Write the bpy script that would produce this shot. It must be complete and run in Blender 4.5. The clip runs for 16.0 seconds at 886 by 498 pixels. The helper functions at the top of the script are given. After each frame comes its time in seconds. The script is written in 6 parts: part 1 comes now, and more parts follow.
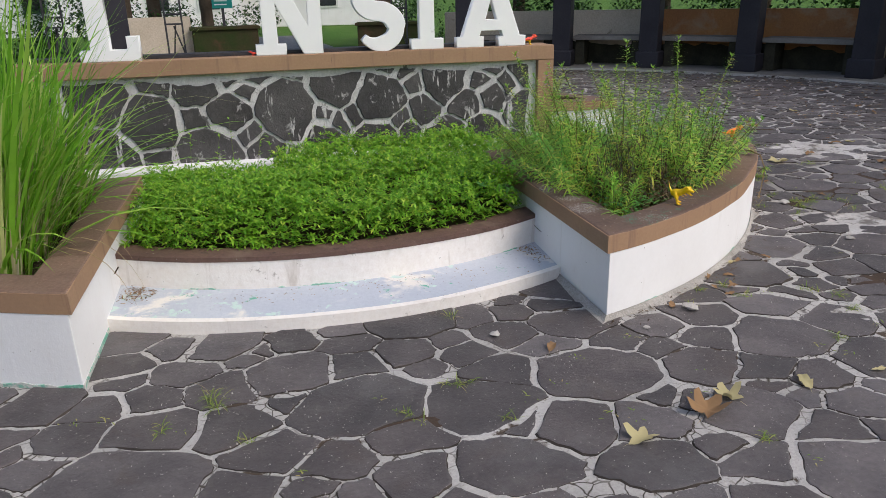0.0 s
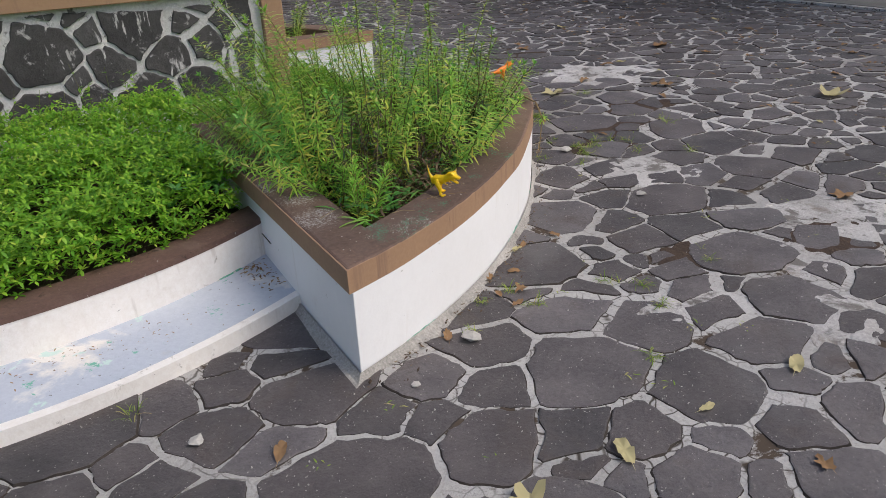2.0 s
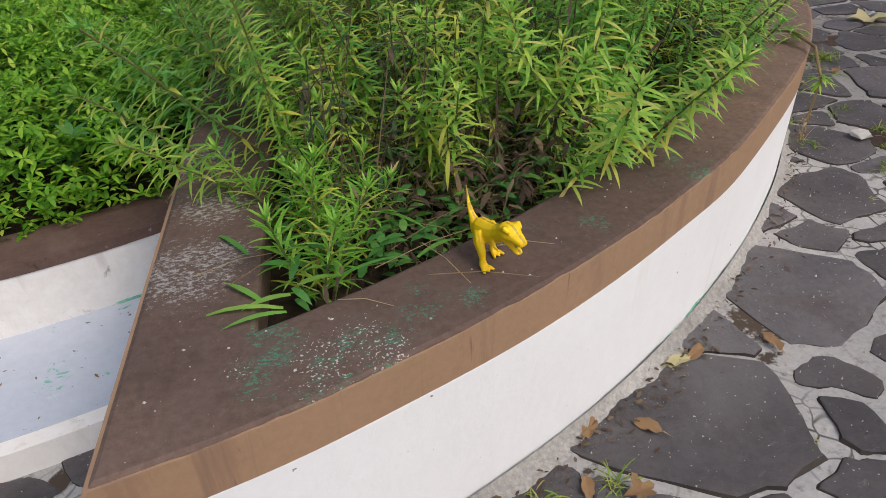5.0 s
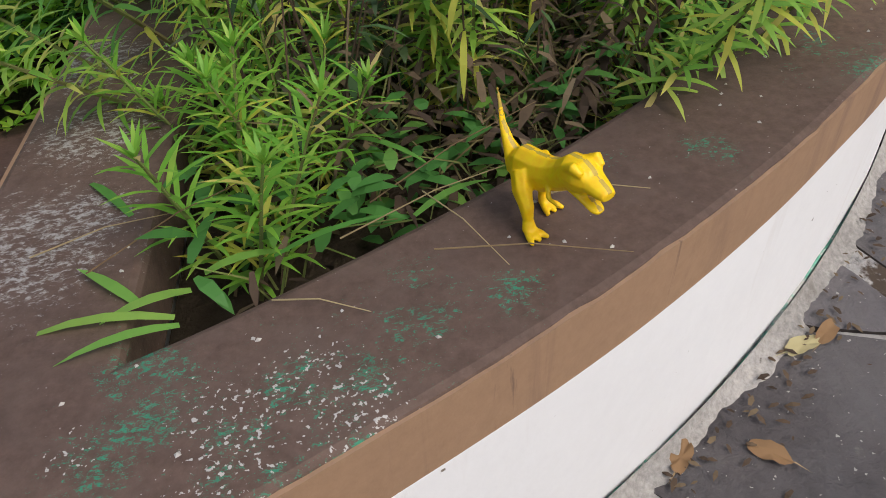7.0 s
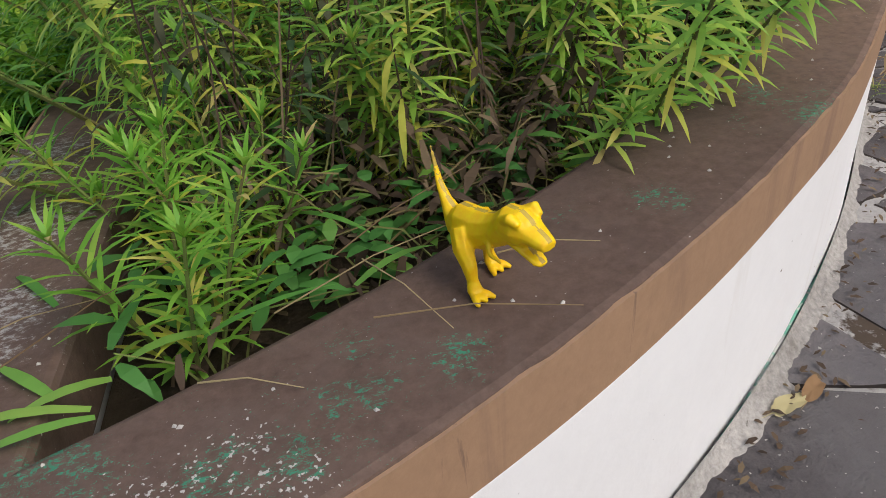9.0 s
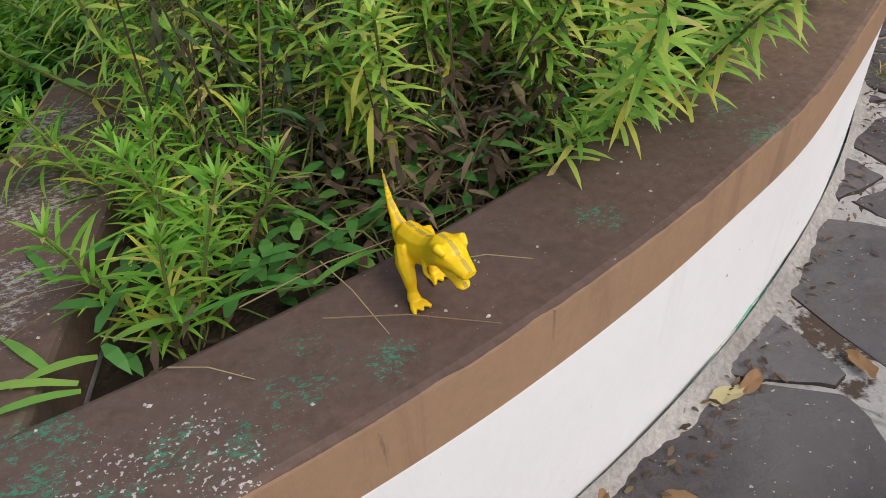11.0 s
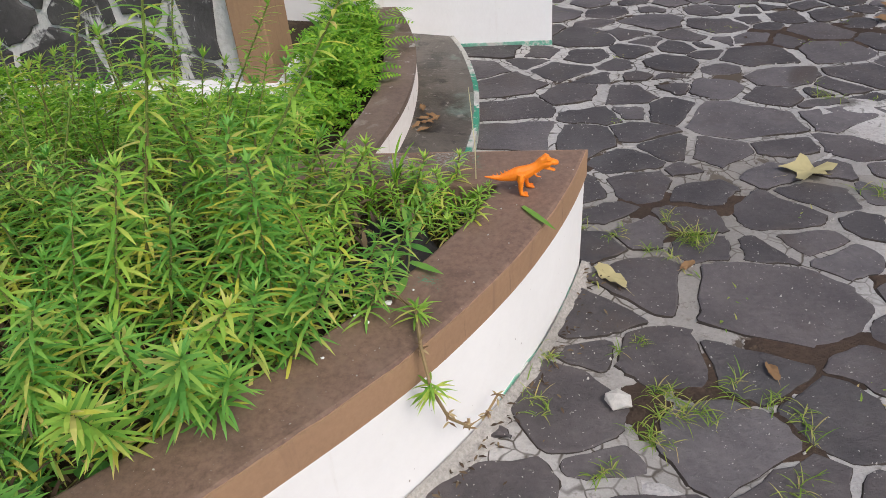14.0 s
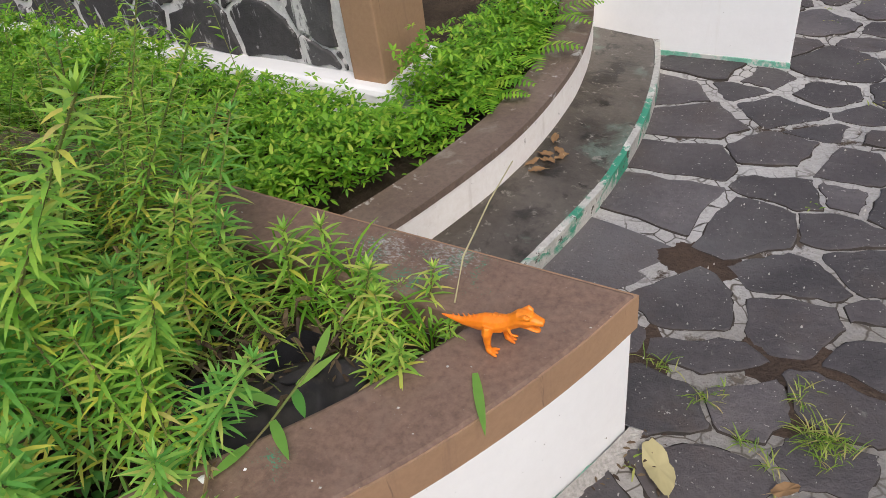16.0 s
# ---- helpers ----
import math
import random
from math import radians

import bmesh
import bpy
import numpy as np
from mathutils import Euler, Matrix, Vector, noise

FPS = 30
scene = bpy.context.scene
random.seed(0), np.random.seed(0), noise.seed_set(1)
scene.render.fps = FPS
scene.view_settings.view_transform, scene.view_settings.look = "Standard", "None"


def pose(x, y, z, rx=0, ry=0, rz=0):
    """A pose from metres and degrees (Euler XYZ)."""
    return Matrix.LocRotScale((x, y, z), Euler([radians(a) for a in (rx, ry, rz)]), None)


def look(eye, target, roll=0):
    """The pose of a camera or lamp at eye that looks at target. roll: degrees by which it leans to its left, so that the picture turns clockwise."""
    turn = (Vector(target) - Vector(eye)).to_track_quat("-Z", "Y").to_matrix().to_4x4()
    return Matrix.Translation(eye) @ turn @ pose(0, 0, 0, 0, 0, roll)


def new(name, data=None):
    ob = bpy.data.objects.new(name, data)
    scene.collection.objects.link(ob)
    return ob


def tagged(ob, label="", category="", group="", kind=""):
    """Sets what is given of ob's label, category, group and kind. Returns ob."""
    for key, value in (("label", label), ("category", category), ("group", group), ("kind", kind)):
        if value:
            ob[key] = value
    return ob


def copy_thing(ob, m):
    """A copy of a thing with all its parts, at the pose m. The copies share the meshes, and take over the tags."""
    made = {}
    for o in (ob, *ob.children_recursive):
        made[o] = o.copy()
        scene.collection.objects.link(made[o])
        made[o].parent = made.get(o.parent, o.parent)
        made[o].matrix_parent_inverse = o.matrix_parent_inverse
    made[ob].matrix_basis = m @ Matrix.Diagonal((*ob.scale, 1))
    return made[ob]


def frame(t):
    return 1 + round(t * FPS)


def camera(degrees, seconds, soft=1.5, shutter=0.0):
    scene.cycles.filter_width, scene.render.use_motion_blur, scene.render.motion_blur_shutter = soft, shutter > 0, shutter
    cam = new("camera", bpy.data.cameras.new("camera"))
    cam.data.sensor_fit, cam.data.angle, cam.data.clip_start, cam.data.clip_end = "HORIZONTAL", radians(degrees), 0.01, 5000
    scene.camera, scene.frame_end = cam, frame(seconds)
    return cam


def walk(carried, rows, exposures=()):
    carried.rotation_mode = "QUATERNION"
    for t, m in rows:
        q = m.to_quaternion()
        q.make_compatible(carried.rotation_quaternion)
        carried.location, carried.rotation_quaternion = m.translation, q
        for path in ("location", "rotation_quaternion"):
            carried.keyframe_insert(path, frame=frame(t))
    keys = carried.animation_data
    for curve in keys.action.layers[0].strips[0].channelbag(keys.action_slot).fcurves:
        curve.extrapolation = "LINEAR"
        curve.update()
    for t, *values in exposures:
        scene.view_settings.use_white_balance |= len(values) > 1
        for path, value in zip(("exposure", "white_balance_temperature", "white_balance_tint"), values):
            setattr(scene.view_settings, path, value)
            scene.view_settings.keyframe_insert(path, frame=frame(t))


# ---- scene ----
cam = camera(63.5, 16.0, 0.75)
PATH = [
    (0, (-0.31, -5.434, 1.388), (0.135, -3.603, 0.717), -1.3),
    (0.5, (-0.098, -5.183, 1.382), (0.435, -3.389, 0.675), -4.7),
    (1, (0.093, -5.083, 1.436), (0.887, -3.397, 0.712), -3.3),
    (1.5, (0.206, -4.771, 1.393), (1.165, -3.219, 0.574), -2.9),
    (2, (0.364, -4.536, 1.385), (1.273, -2.994, 0.494), -2.1),
    (2.5, (0.665, -4.339, 1.37), (1.211, -2.668, 0.415), -0.6),
    (3, (0.833, -4.222, 1.375), (1.399, -2.567, 0.406), -0.9),
    (3.5, (1.019, -3.962, 1.307), (1.575, -2.299, 0.344), -1.0),
    (4, (1.207, -3.738, 1.294), (1.629, -2.115, 0.205), -1.5),
    (4.2, (1.29, -3.68, 1.254), (1.614, -2.018, 0.191), -2.5),
    (6.3, (1.44, -2.923, 0.85), (1.599, -1.411, -0.449), -2.5),
    (6.5, (1.444, -2.923, 0.834), (1.595, -1.412, -0.468), -3.7),
    (7, (1.458, -2.937, 0.816), (1.618, -1.438, -0.498), -4.1),
    (7.5, (1.461, -2.938, 0.798), (1.633, -1.427, -0.501), -4.3),
    (8, (1.475, -2.921, 0.812), (1.687, -1.37, -0.433), -4.2),
    (8.5, (1.484, -2.916, 0.795), (1.743, -1.327, -0.391), -4.1),
    (8.7, (1.491, -2.921, 0.771), (1.76, -1.273, -0.329), -5.7),
    (10.8, (1.55, -2.965, 0.837), (1.633, -1.408, -0.415), -6.2),
    (11, (1.578, -2.965, 0.872), (1.704, -1.415, -0.385), -5.1),
    (11.5, (1.81, -2.998, 1.017), (1.894, -1.476, -0.277), -7.4),
    (11.7, (1.921, -2.998, 1.1), (2.08, -1.447, -0.152), -5.6),
    (11.8, (1.995, -3.002, 1.129), (2.179, -1.385, -0.034), -5.6),
    (11.9, (2.061, -3.003, 1.161), (2.277, -1.334, 0.08), -5.7),
    (12, (2.07, -3.026, 1.187), (2.334, -1.353, 0.124), -3.7),
    (12.5, (2.182, -3.012, 1.297), (2.512, -1.306, 0.306), -4.6),
    (13, (2.304, -2.847, 1.329), (2.581, -1.212, 0.211), -1.5),
    (13.5, (2.567, -2.779, 1.344), (2.551, -1.111, 0.24), -5.6),
    (14, (2.79, -2.659, 1.342), (2.591, -1.054, 0.165), -4.5),
    (14.5, (2.908, -2.379, 1.287), (2.644, -0.847, 0.03), -4.5),
    (15, (3.018, -2.177, 1.29), (2.623, -0.692, 0.01), -8.0),
    (15.5, (3.187, -1.998, 1.248), (2.443, -0.7, -0.079), -8.0),
    (16, (3.25, -1.872, 1.294), (2.342, -0.587, 0.06), -8.3),
]
walk(cam, [(t, look(eye, target, roll)) for t, eye, target, roll in PATH], [(0, 0.14), (4, 0.04), (7, 0.06), (11, 0.05), (12.5, 0.22), (14.8, 0.27), (16, 0.25)])

# ---- light ----
world = bpy.data.worlds.new("overcast_sky")
scene.world = world
world.use_nodes = True
wn, wl = world.node_tree.nodes, world.node_tree.links
sky = wn.new("ShaderNodeTexSky")
sky.sky_type, sky.sun_disc = "NISHITA", False
sky.sun_elevation, sky.sun_rotation = radians(52), radians(135)
sky.air_density, sky.dust_density, sky.ozone_density = 1.0, 4.0, 1.0
wl.new(sky.outputs[0], wn["Background"].inputs[0])
wn["Background"].inputs[1].default_value = 0.15
sun = new("sun", bpy.data.lights.new("sun", "SUN"))
sun.data.energy, sun.data.angle, sun.data.color = 1.1, radians(30), (1.0, 0.97, 0.93)
sun.matrix_world = look((6, -6, 10), (0, 0, 0))

# ---- materials ----
def nodes_of(name, rough=0.8, metal=0.0, spec=0.3):
    m = bpy.data.materials.new(name)
    m.use_nodes = True
    n, l = m.node_tree.nodes, m.node_tree.links
    b = n["Principled BSDF"]
    b.inputs["Roughness"].default_value, b.inputs["Metallic"].default_value = rough, metal
    b.inputs["Specular IOR Level"].default_value = spec
    return m, n, l, b


def noise_node(n, l, co, scale, detail=5.0, rough=0.6, dist=0.0):
    t = n.new("ShaderNodeTexNoise")
    t.inputs["Scale"].default_value, t.inputs["Detail"].default_value = scale, detail
    t.inputs["Roughness"].default_value, t.inputs["Distortion"].default_value = rough, dist
    l.new(co, t.inputs["Vector"])
    return t.outputs["Fac"]


def ramp(n, l, fac, stops):
    r = n.new("ShaderNodeValToRGB")
    e = r.color_ramp.elements
    while len(e) < len(stops):
        e.new(0.5)
    for k, (p, c) in zip(e, stops):
        k.position, k.color = p, (*c, 1) if len(c) == 3 else c
    l.new(fac, r.inputs[0])
    return r.outputs[0]


def mix(n, l, fac, a, b, mode="MIX"):
    x = n.new("ShaderNodeMix")
    x.data_type, x.blend_type = "RGBA", mode
    for s, v in ((x.inputs[0], fac), (x.inputs[6], a), (x.inputs[7], b)):
        if isinstance(v, (int, float)):
            s.default_value = v
        elif isinstance(v, tuple):
            s.default_value = (*v, 1)
        else:
            l.new(v, s)
    return x.outputs[2]


def bump(n, l, b, height, strength=0.3, dist=0.01):
    k = n.new("ShaderNodeBump")
    k.inputs["Strength"].default_value, k.inputs["Distance"].default_value = strength, dist
    l.new(height, k.inputs["Height"])
    l.new(k.outputs[0], b.inputs["Normal"])


def grey(v):
    return (v, v, v)


def surface(name, base, var, rough=0.85, stains=(), scales=(3.0, 60.0), bumps=(0.3, 0.004), spec=0.25, rand=0.0, fleck=None, metal=0.0, grain=0.3):
    """Base colour drifting to var over two scales; stains: (scale, low, high, colour); fleck: (scale, threshold, colour)."""
    m, n, l, b = nodes_of(name, rough, metal, spec)
    co = n.new("ShaderNodeTexCoord").outputs["Object"]
    geo = n.new("ShaderNodeNewGeometry").outputs["Position"]
    big = noise_node(n, l, geo, scales[0], 4)
    fine = noise_node(n, l, geo, scales[1], 6, 0.7)
    c = mix(n, l, ramp(n, l, big, [(0.35, grey(0)), (0.65, grey(1))]), base, var)
    c = mix(n, l, grain, c, ramp(n, l, fine, [(0.3, grey(0.25)), (0.7, grey(0.9))]), "OVERLAY")
    if rand:
        oi = n.new("ShaderNodeObjectInfo").outputs["Random"]
        isl = n.new("ShaderNodeNewGeometry").outputs["Random Per Island"]
        ad = n.new("ShaderNodeMath")
        ad.operation = "ADD"
        l.new(oi, ad.inputs[0]), l.new(isl, ad.inputs[1])
        fr = n.new("ShaderNodeMath")
        fr.operation = "FRACT"
        l.new(ad.outputs[0], fr.inputs[0])
        c = mix(n, l, rand, c, ramp(n, l, fr.outputs[0], [(0, grey(0.3)), (0.5, (0.5, 0.47, 0.46)), (1, grey(0.8))]), "OVERLAY")
    for sc, lo, hi, col in stains:
        where, k = geo, sc
        if isinstance(sc, tuple):
            st = n.new("ShaderNodeVectorMath")
            st.operation = "MULTIPLY"
            st.inputs[1].default_value = sc
            l.new(geo, st.inputs[0])
            where, k = st.outputs[0], 1.0
        s = noise_node(n, l, where, k, 7, 0.65, 0.4)
        c = mix(n, l, ramp(n, l, s, [(lo, grey(0)), (hi, grey(1))]), c, col)
    if fleck:
        s = noise_node(n, l, geo, fleck[0], 2, 0.5)
        c = mix(n, l, ramp(n, l, s, [(fleck[1], grey(0)), (fleck[1] + 0.02, grey(1))]), c, fleck[2])
    l.new(c, b.inputs["Base Color"])
    bump(n, l, b, fine, *bumps)
    return m


m_stone = surface("basalt_paving", (0.070, 0.064, 0.067), (0.112, 0.101, 0.103), 0.62, [(9, 0.60, 0.78, (0.125, 0.112, 0.106)), (3.1, 0.56, 0.72, (0.086, 0.068, 0.060)), (1.1, 0.56, 0.72, (0.135, 0.128, 0.130)), (26, 0.64, 0.72, (0.17, 0.155, 0.145)), (14, 0.70, 0.74, (0.34, 0.33, 0.31))], (4.5, 55), (1.0, 0.008), 0.42, rand=0.7, fleck=(120, 0.705, (0.4, 0.38, 0.35)))
def cracked_mortar():
    """Pale joint mortar, broken by dark cracks and washed out to brown earth in places."""
    m, n, l, b = nodes_of("old_mortar", 0.92, 0, 0.2)
    geo = n.new("ShaderNodeNewGeometry").outputs["Position"]
    big, fine = noise_node(n, l, geo, 1.5, 4), noise_node(n, l, geo, 80, 6, 0.7)
    c = mix(n, l, ramp(n, l, big, [(0.35, grey(0)), (0.65, grey(1))]), (0.49, 0.475, 0.46), (0.36, 0.347, 0.333))
    c = mix(n, l, 0.3, c, ramp(n, l, fine, [(0.3, grey(0.3)), (0.7, grey(0.8))]), "OVERLAY")
    c = mix(n, l, ramp(n, l, noise_node(n, l, geo, 34, 5, 0.65), [(0.57, grey(0)), (0.68, grey(1))]), c, (0.27, 0.25, 0.23))
    wob = n.new("ShaderNodeMix")
    wob.data_type, wob.blend_type = "RGBA", "LINEAR_LIGHT"
    wob.inputs[0].default_value = 0.03
    tn = n.new("ShaderNodeTexNoise")
    tn.inputs["Scale"].default_value = 9
    l.new(geo, tn.inputs["Vector"])
    l.new(geo, wob.inputs[6]), l.new(tn.outputs["Color"], wob.inputs[7])
    vor = n.new("ShaderNodeTexVoronoi")
    vor.feature = "DISTANCE_TO_EDGE"
    vor.inputs["Scale"].default_value = 15
    l.new(wob.outputs[2], vor.inputs["Vector"])
    crack = ramp(n, l, vor.outputs["Distance"], [(0.012, grey(1)), (0.05, grey(0))])
    few = ramp(n, l, noise_node(n, l, geo, 1.9, 3), [(0.44, grey(0)), (0.56, grey(1))])
    c = mix(n, l, mix(n, l, 1.0, crack, few, "MULTIPLY"), c, (0.07, 0.06, 0.05))
    lost = ramp(n, l, noise_node(n, l, geo, 3.4, 7, 0.68, 0.4), [(0.585, grey(0)), (0.62, grey(1))])
    c = mix(n, l, lost, c, (0.075, 0.056, 0.042))
    far = ramp(n, l, noise_node(n, l, geo, 0.42, 3), [(0.55, grey(0)), (0.70, grey(1))])
    c = mix(n, l, mix(n, l, 1.0, far, (0.6, 0.6, 0.6), "MULTIPLY"), c, (0.16, 0.14, 0.115))
    l.new(c, b.inputs["Base Color"])
    bump(n, l, b, mix(n, l, 1.0, fine, mix(n, l, lost, (1.0, 1.0, 1.0), (0.2, 0.2, 0.2)), "MULTIPLY"), 0.9, 0.008)
    return m


m_mortar = cracked_mortar()
m_white = surface("white_masonry_paint", (0.84, 0.84, 0.845), (0.79, 0.785, 0.785), 0.75, [(2.6, 0.66, 0.85, (0.64, 0.59, 0.55)), (7, 0.70, 0.86, (0.66, 0.62, 0.58)), ((9, 9, 0.7), 0.60, 0.78, (0.70, 0.67, 0.64))], (1.5, 40), (0.35, 0.004), 0.3, fleck=(70, 0.76, (0.2, 0.17, 0.14)), grain=0.1)
m_bedwhite = surface("weathered_cream_paint", (0.84, 0.80, 0.755), (0.77, 0.735, 0.70), 0.78, [(3, 0.60, 0.77, (0.60, 0.54, 0.49)), ((11, 11, 1.5), 0.58, 0.72, (0.60, 0.55, 0.50)), (9, 0.64, 0.70, (0.36, 0.33, 0.29)), (30, 0.68, 0.72, (0.10, 0.085, 0.065))], (1.5, 40), (0.5, 0.005), 0.3)
m_skirt = surface("sandy_grey_mortar", (0.38, 0.36, 0.335), (0.28, 0.265, 0.245), 0.95, [(14, 0.62, 0.70, (0.20, 0.185, 0.165)), (60, 0.66, 0.70, (0.16, 0.145, 0.125))], (3, 110), (0.7, 0.005), 0.15, grain=0.5)
m_benchpaint = surface("worn_white_bench_paint", (0.50, 0.535, 0.60), (0.42, 0.46, 0.54), 0.7, [(3.4, 0.55, 0.64, (0.74, 0.71, 0.67)), (7, 0.60, 0.64, (0.52, 0.66, 0.62)), (11, 0.64, 0.67, (0.16, 0.42, 0.32)), (46, 0.66, 0.69, (0.12, 0.10, 0.08)), (2.2, 0.63, 0.75, (0.44, 0.41, 0.38))], (1.8, 50), (0.4, 0.004), 0.35, grain=0.1)
m_benchdark = surface("mossy_wet_bench", (0.058, 0.047, 0.036), (0.118, 0.101, 0.082), 0.34, [(3.2, 0.56, 0.66, (0.15, 0.20, 0.16)), (5.5, 0.54, 0.62, (0.036, 0.030, 0.022)), (11, 0.56, 0.64, (0.030, 0.025, 0.018)), (30, 0.60, 0.66, (0.22, 0.20, 0.17))], (2.6, 40), (0.4, 0.003), 0.5)
m_green = surface("flaking_green_paint", (0.10, 0.36, 0.25), (0.28, 0.45, 0.38), 0.7, [(22, 0.5, 0.58, (0.55, 0.55, 0.52))], (8, 90), (0.5, 0.003))
m_edgegreen = surface("peeling_green_white_edge", (0.47, 0.46, 0.42), (0.36, 0.355, 0.33), 0.75, [(5, 0.50, 0.56, (0.05, 0.27, 0.17)), (16, 0.58, 0.63, (0.58, 0.57, 0.53)), (30, 0.60, 0.64, (0.09, 0.08, 0.065))], (3, 60), (0.6, 0.004), 0.25)
m_tan = surface("tan_paint", (0.36, 0.225, 0.135), (0.30, 0.185, 0.115), 0.7, [(4, 0.64, 0.8, (0.24, 0.15, 0.10)), ((14, 14, 1.2), 0.56, 0.72, (0.235, 0.145, 0.10)), ((40, 40, 4), 0.66, 0.72, (0.16, 0.10, 0.075))], (1.2, 70), (0.25, 0.002), 0.3, grain=0.12)
m_soil = surface("damp_soil", (0.035, 0.026, 0.018), (0.075, 0.055, 0.038), 0.95, [(12, 0.6, 0.75, (0.10, 0.075, 0.05))], (4, 45), (1.0, 0.02), 0.15)
m_grime = surface("grimy_stone_edge", (0.035, 0.03, 0.027), (0.06, 0.05, 0.043), 0.95, (), (9, 60), (0.6, 0.004), 0.15)
m_earth = surface("washed_brown_earth", (0.085, 0.058, 0.042), (0.055, 0.039, 0.03), 0.9, [(14, 0.60, 0.72, (0.14, 0.10, 0.07))], (7, 60), (1.0, 0.012), 0.2)
m_steel = surface("painted_dark_steel", (0.022, 0.022, 0.028), (0.045, 0.043, 0.048), 0.5, [(14, 0.62, 0.74, (0.11, 0.075, 0.055))], (5, 60), (0.2, 0.002), 0.4)
m_column = surface("black_column_paint", (0.018, 0.017, 0.024), (0.030, 0.028, 0.036), 0.6, [(6, 0.66, 0.8, (0.07, 0.066, 0.07))], (1.5, 40), (0.3, 0.003), 0.35)
m_letter = surface("white_enamelled_tin", (0.90, 0.90, 0.90), (0.85, 0.85, 0.86), 0.4, [(7, 0.66, 0.74, (0.62, 0.62, 0.62)), (26, 0.70, 0.73, (0.07, 0.07, 0.08))], (2, 30), (0.05, 0.002), 0.4, grain=0.05)
m_cream = surface("stained_cream_render", (0.52, 0.46, 0.375), (0.43, 0.37, 0.29), 0.85, [(1.2, 0.55, 0.75, (0.33, 0.25, 0.16)), (3.5, 0.62, 0.74, (0.18, 0.15, 0.11))], (0.8, 40), (0.3, 0.004))
m_orange = surface("rust_orange_render", (0.36, 0.165, 0.06), (0.27, 0.13, 0.06), 0.85, [(1.4, 0.52, 0.72, (0.36, 0.28, 0.19)), (3, 0.64, 0.75, (0.10, 0.075, 0.055))], (0.9, 40), (0.3, 0.004))
m_concrete = surface("grey_concrete", (0.24, 0.225, 0.205), (0.17, 0.155, 0.14), 0.9, [(1.5, 0.58, 0.75, (0.10, 0.09, 0.075))], (1.2, 60), (0.5, 0.005))
m_patch = surface("pale_cement_patch", (0.56, 0.54, 0.525), (0.42, 0.40, 0.385), 0.9, [(7, 0.53, 0.60, (0.19, 0.175, 0.16)), (3, 0.58, 0.68, (0.24, 0.19, 0.145)), (19, 0.57, 0.64, (0.28, 0.27, 0.25)), (1.6, 0.55, 0.66, (0.34, 0.325, 0.31))], (2.5, 70), (1.0, 0.012))
m_wallstone = surface("dark_wall_stone", (0.048, 0.046, 0.048), (0.085, 0.082, 0.083), 0.75, [(11, 0.60, 0.66, (0.40, 0.39, 0.385)), ((16, 16, 3.5), 0.605, 0.65, (0.56, 0.55, 0.545)), (4, 0.60, 0.75, (0.12, 0.115, 0.11))], (3, 45), (0.9, 0.010), 0.3, rand=0.5)
m_wallmortar = surface("splashed_white_mortar", (0.70, 0.685, 0.68), (0.52, 0.51, 0.51), 0.9, [(9, 0.60, 0.66, (0.13, 0.125, 0.125))], (3, 60), (1.0, 0.01))
m_lawn = surface("far_lawn", (0.055, 0.13, 0.022), (0.085, 0.155, 0.035), 0.95, [(0.8, 0.6, 0.75, (0.10, 0.11, 0.05))], (0.6, 30), (1.0, 0.03), 0.1)
m_moss = surface("mossy_box_render", (0.028, 0.045, 0.014), (0.05, 0.04, 0.022), 0.95, [(3, 0.55, 0.7, (0.085, 0.05, 0.03))], (2, 40), (0.8, 0.01), 0.1)
# near-black for mould and for the shade painted under the benches
m_mould_shade = surface("black_mould_and_shade", (0.035, 0.034, 0.026), (0.06, 0.055, 0.038), 0.95, (), (4, 40), (0.6, 0.006), 0.1)
m_eastwall = surface("ochre_stained_render", (0.43, 0.36, 0.26), (0.36, 0.23, 0.105), 0.85, [(1.1, 0.50, 0.68, (0.47, 0.43, 0.36)), ((2.5, 2.5, 0.5), 0.56, 0.72, (0.27, 0.19, 0.11)), (3.5, 0.64, 0.76, (0.14, 0.12, 0.085))], (0.5, 40), (0.3, 0.004))
m_wetpath = surface("dark_wet_stone", (0.05, 0.05, 0.058), (0.10, 0.098, 0.105), 0.45, [(3, 0.58, 0.7, (0.16, 0.155, 0.15))], (2, 30), (0.9, 0.012), 0.4)
m_bark = surface("tree_bark", (0.14, 0.105, 0.075), (0.085, 0.065, 0.047), 0.95, [(6, 0.6, 0.75, (0.20, 0.18, 0.14))], (3, 30), (1.0, 0.02), 0.1)
m_roof = surface("clay_roof_tile", (0.20, 0.095, 0.07), (0.14, 0.07, 0.055), 0.85, (), (2, 30))
m_glass = surface("dark_window_glass", (0.03, 0.035, 0.04), (0.04, 0.045, 0.05), 0.1, (), (2, 10), (0.02, 0.001), 0.5)
m_teal = surface("teal_sign_paint", (0.01, 0.25, 0.22), (0.015, 0.20, 0.19), 0.5)
m_signwhite = surface("sign_white_paint", (0.7, 0.72, 0.7), (0.6, 0.63, 0.62), 0.5)
m_yellow = surface("yellow_toy_plastic", (0.95, 0.60, 0.004), (0.90, 0.53, 0.003), 0.42, (), (6, 120), (0.25, 0.001), 0.45)
m_toygrey = surface("grey_toy_plastic", (0.40, 0.28, 0.07), (0.52, 0.36, 0.05), 0.5, (), (20, 120), (0.25, 0.001), 0.4)
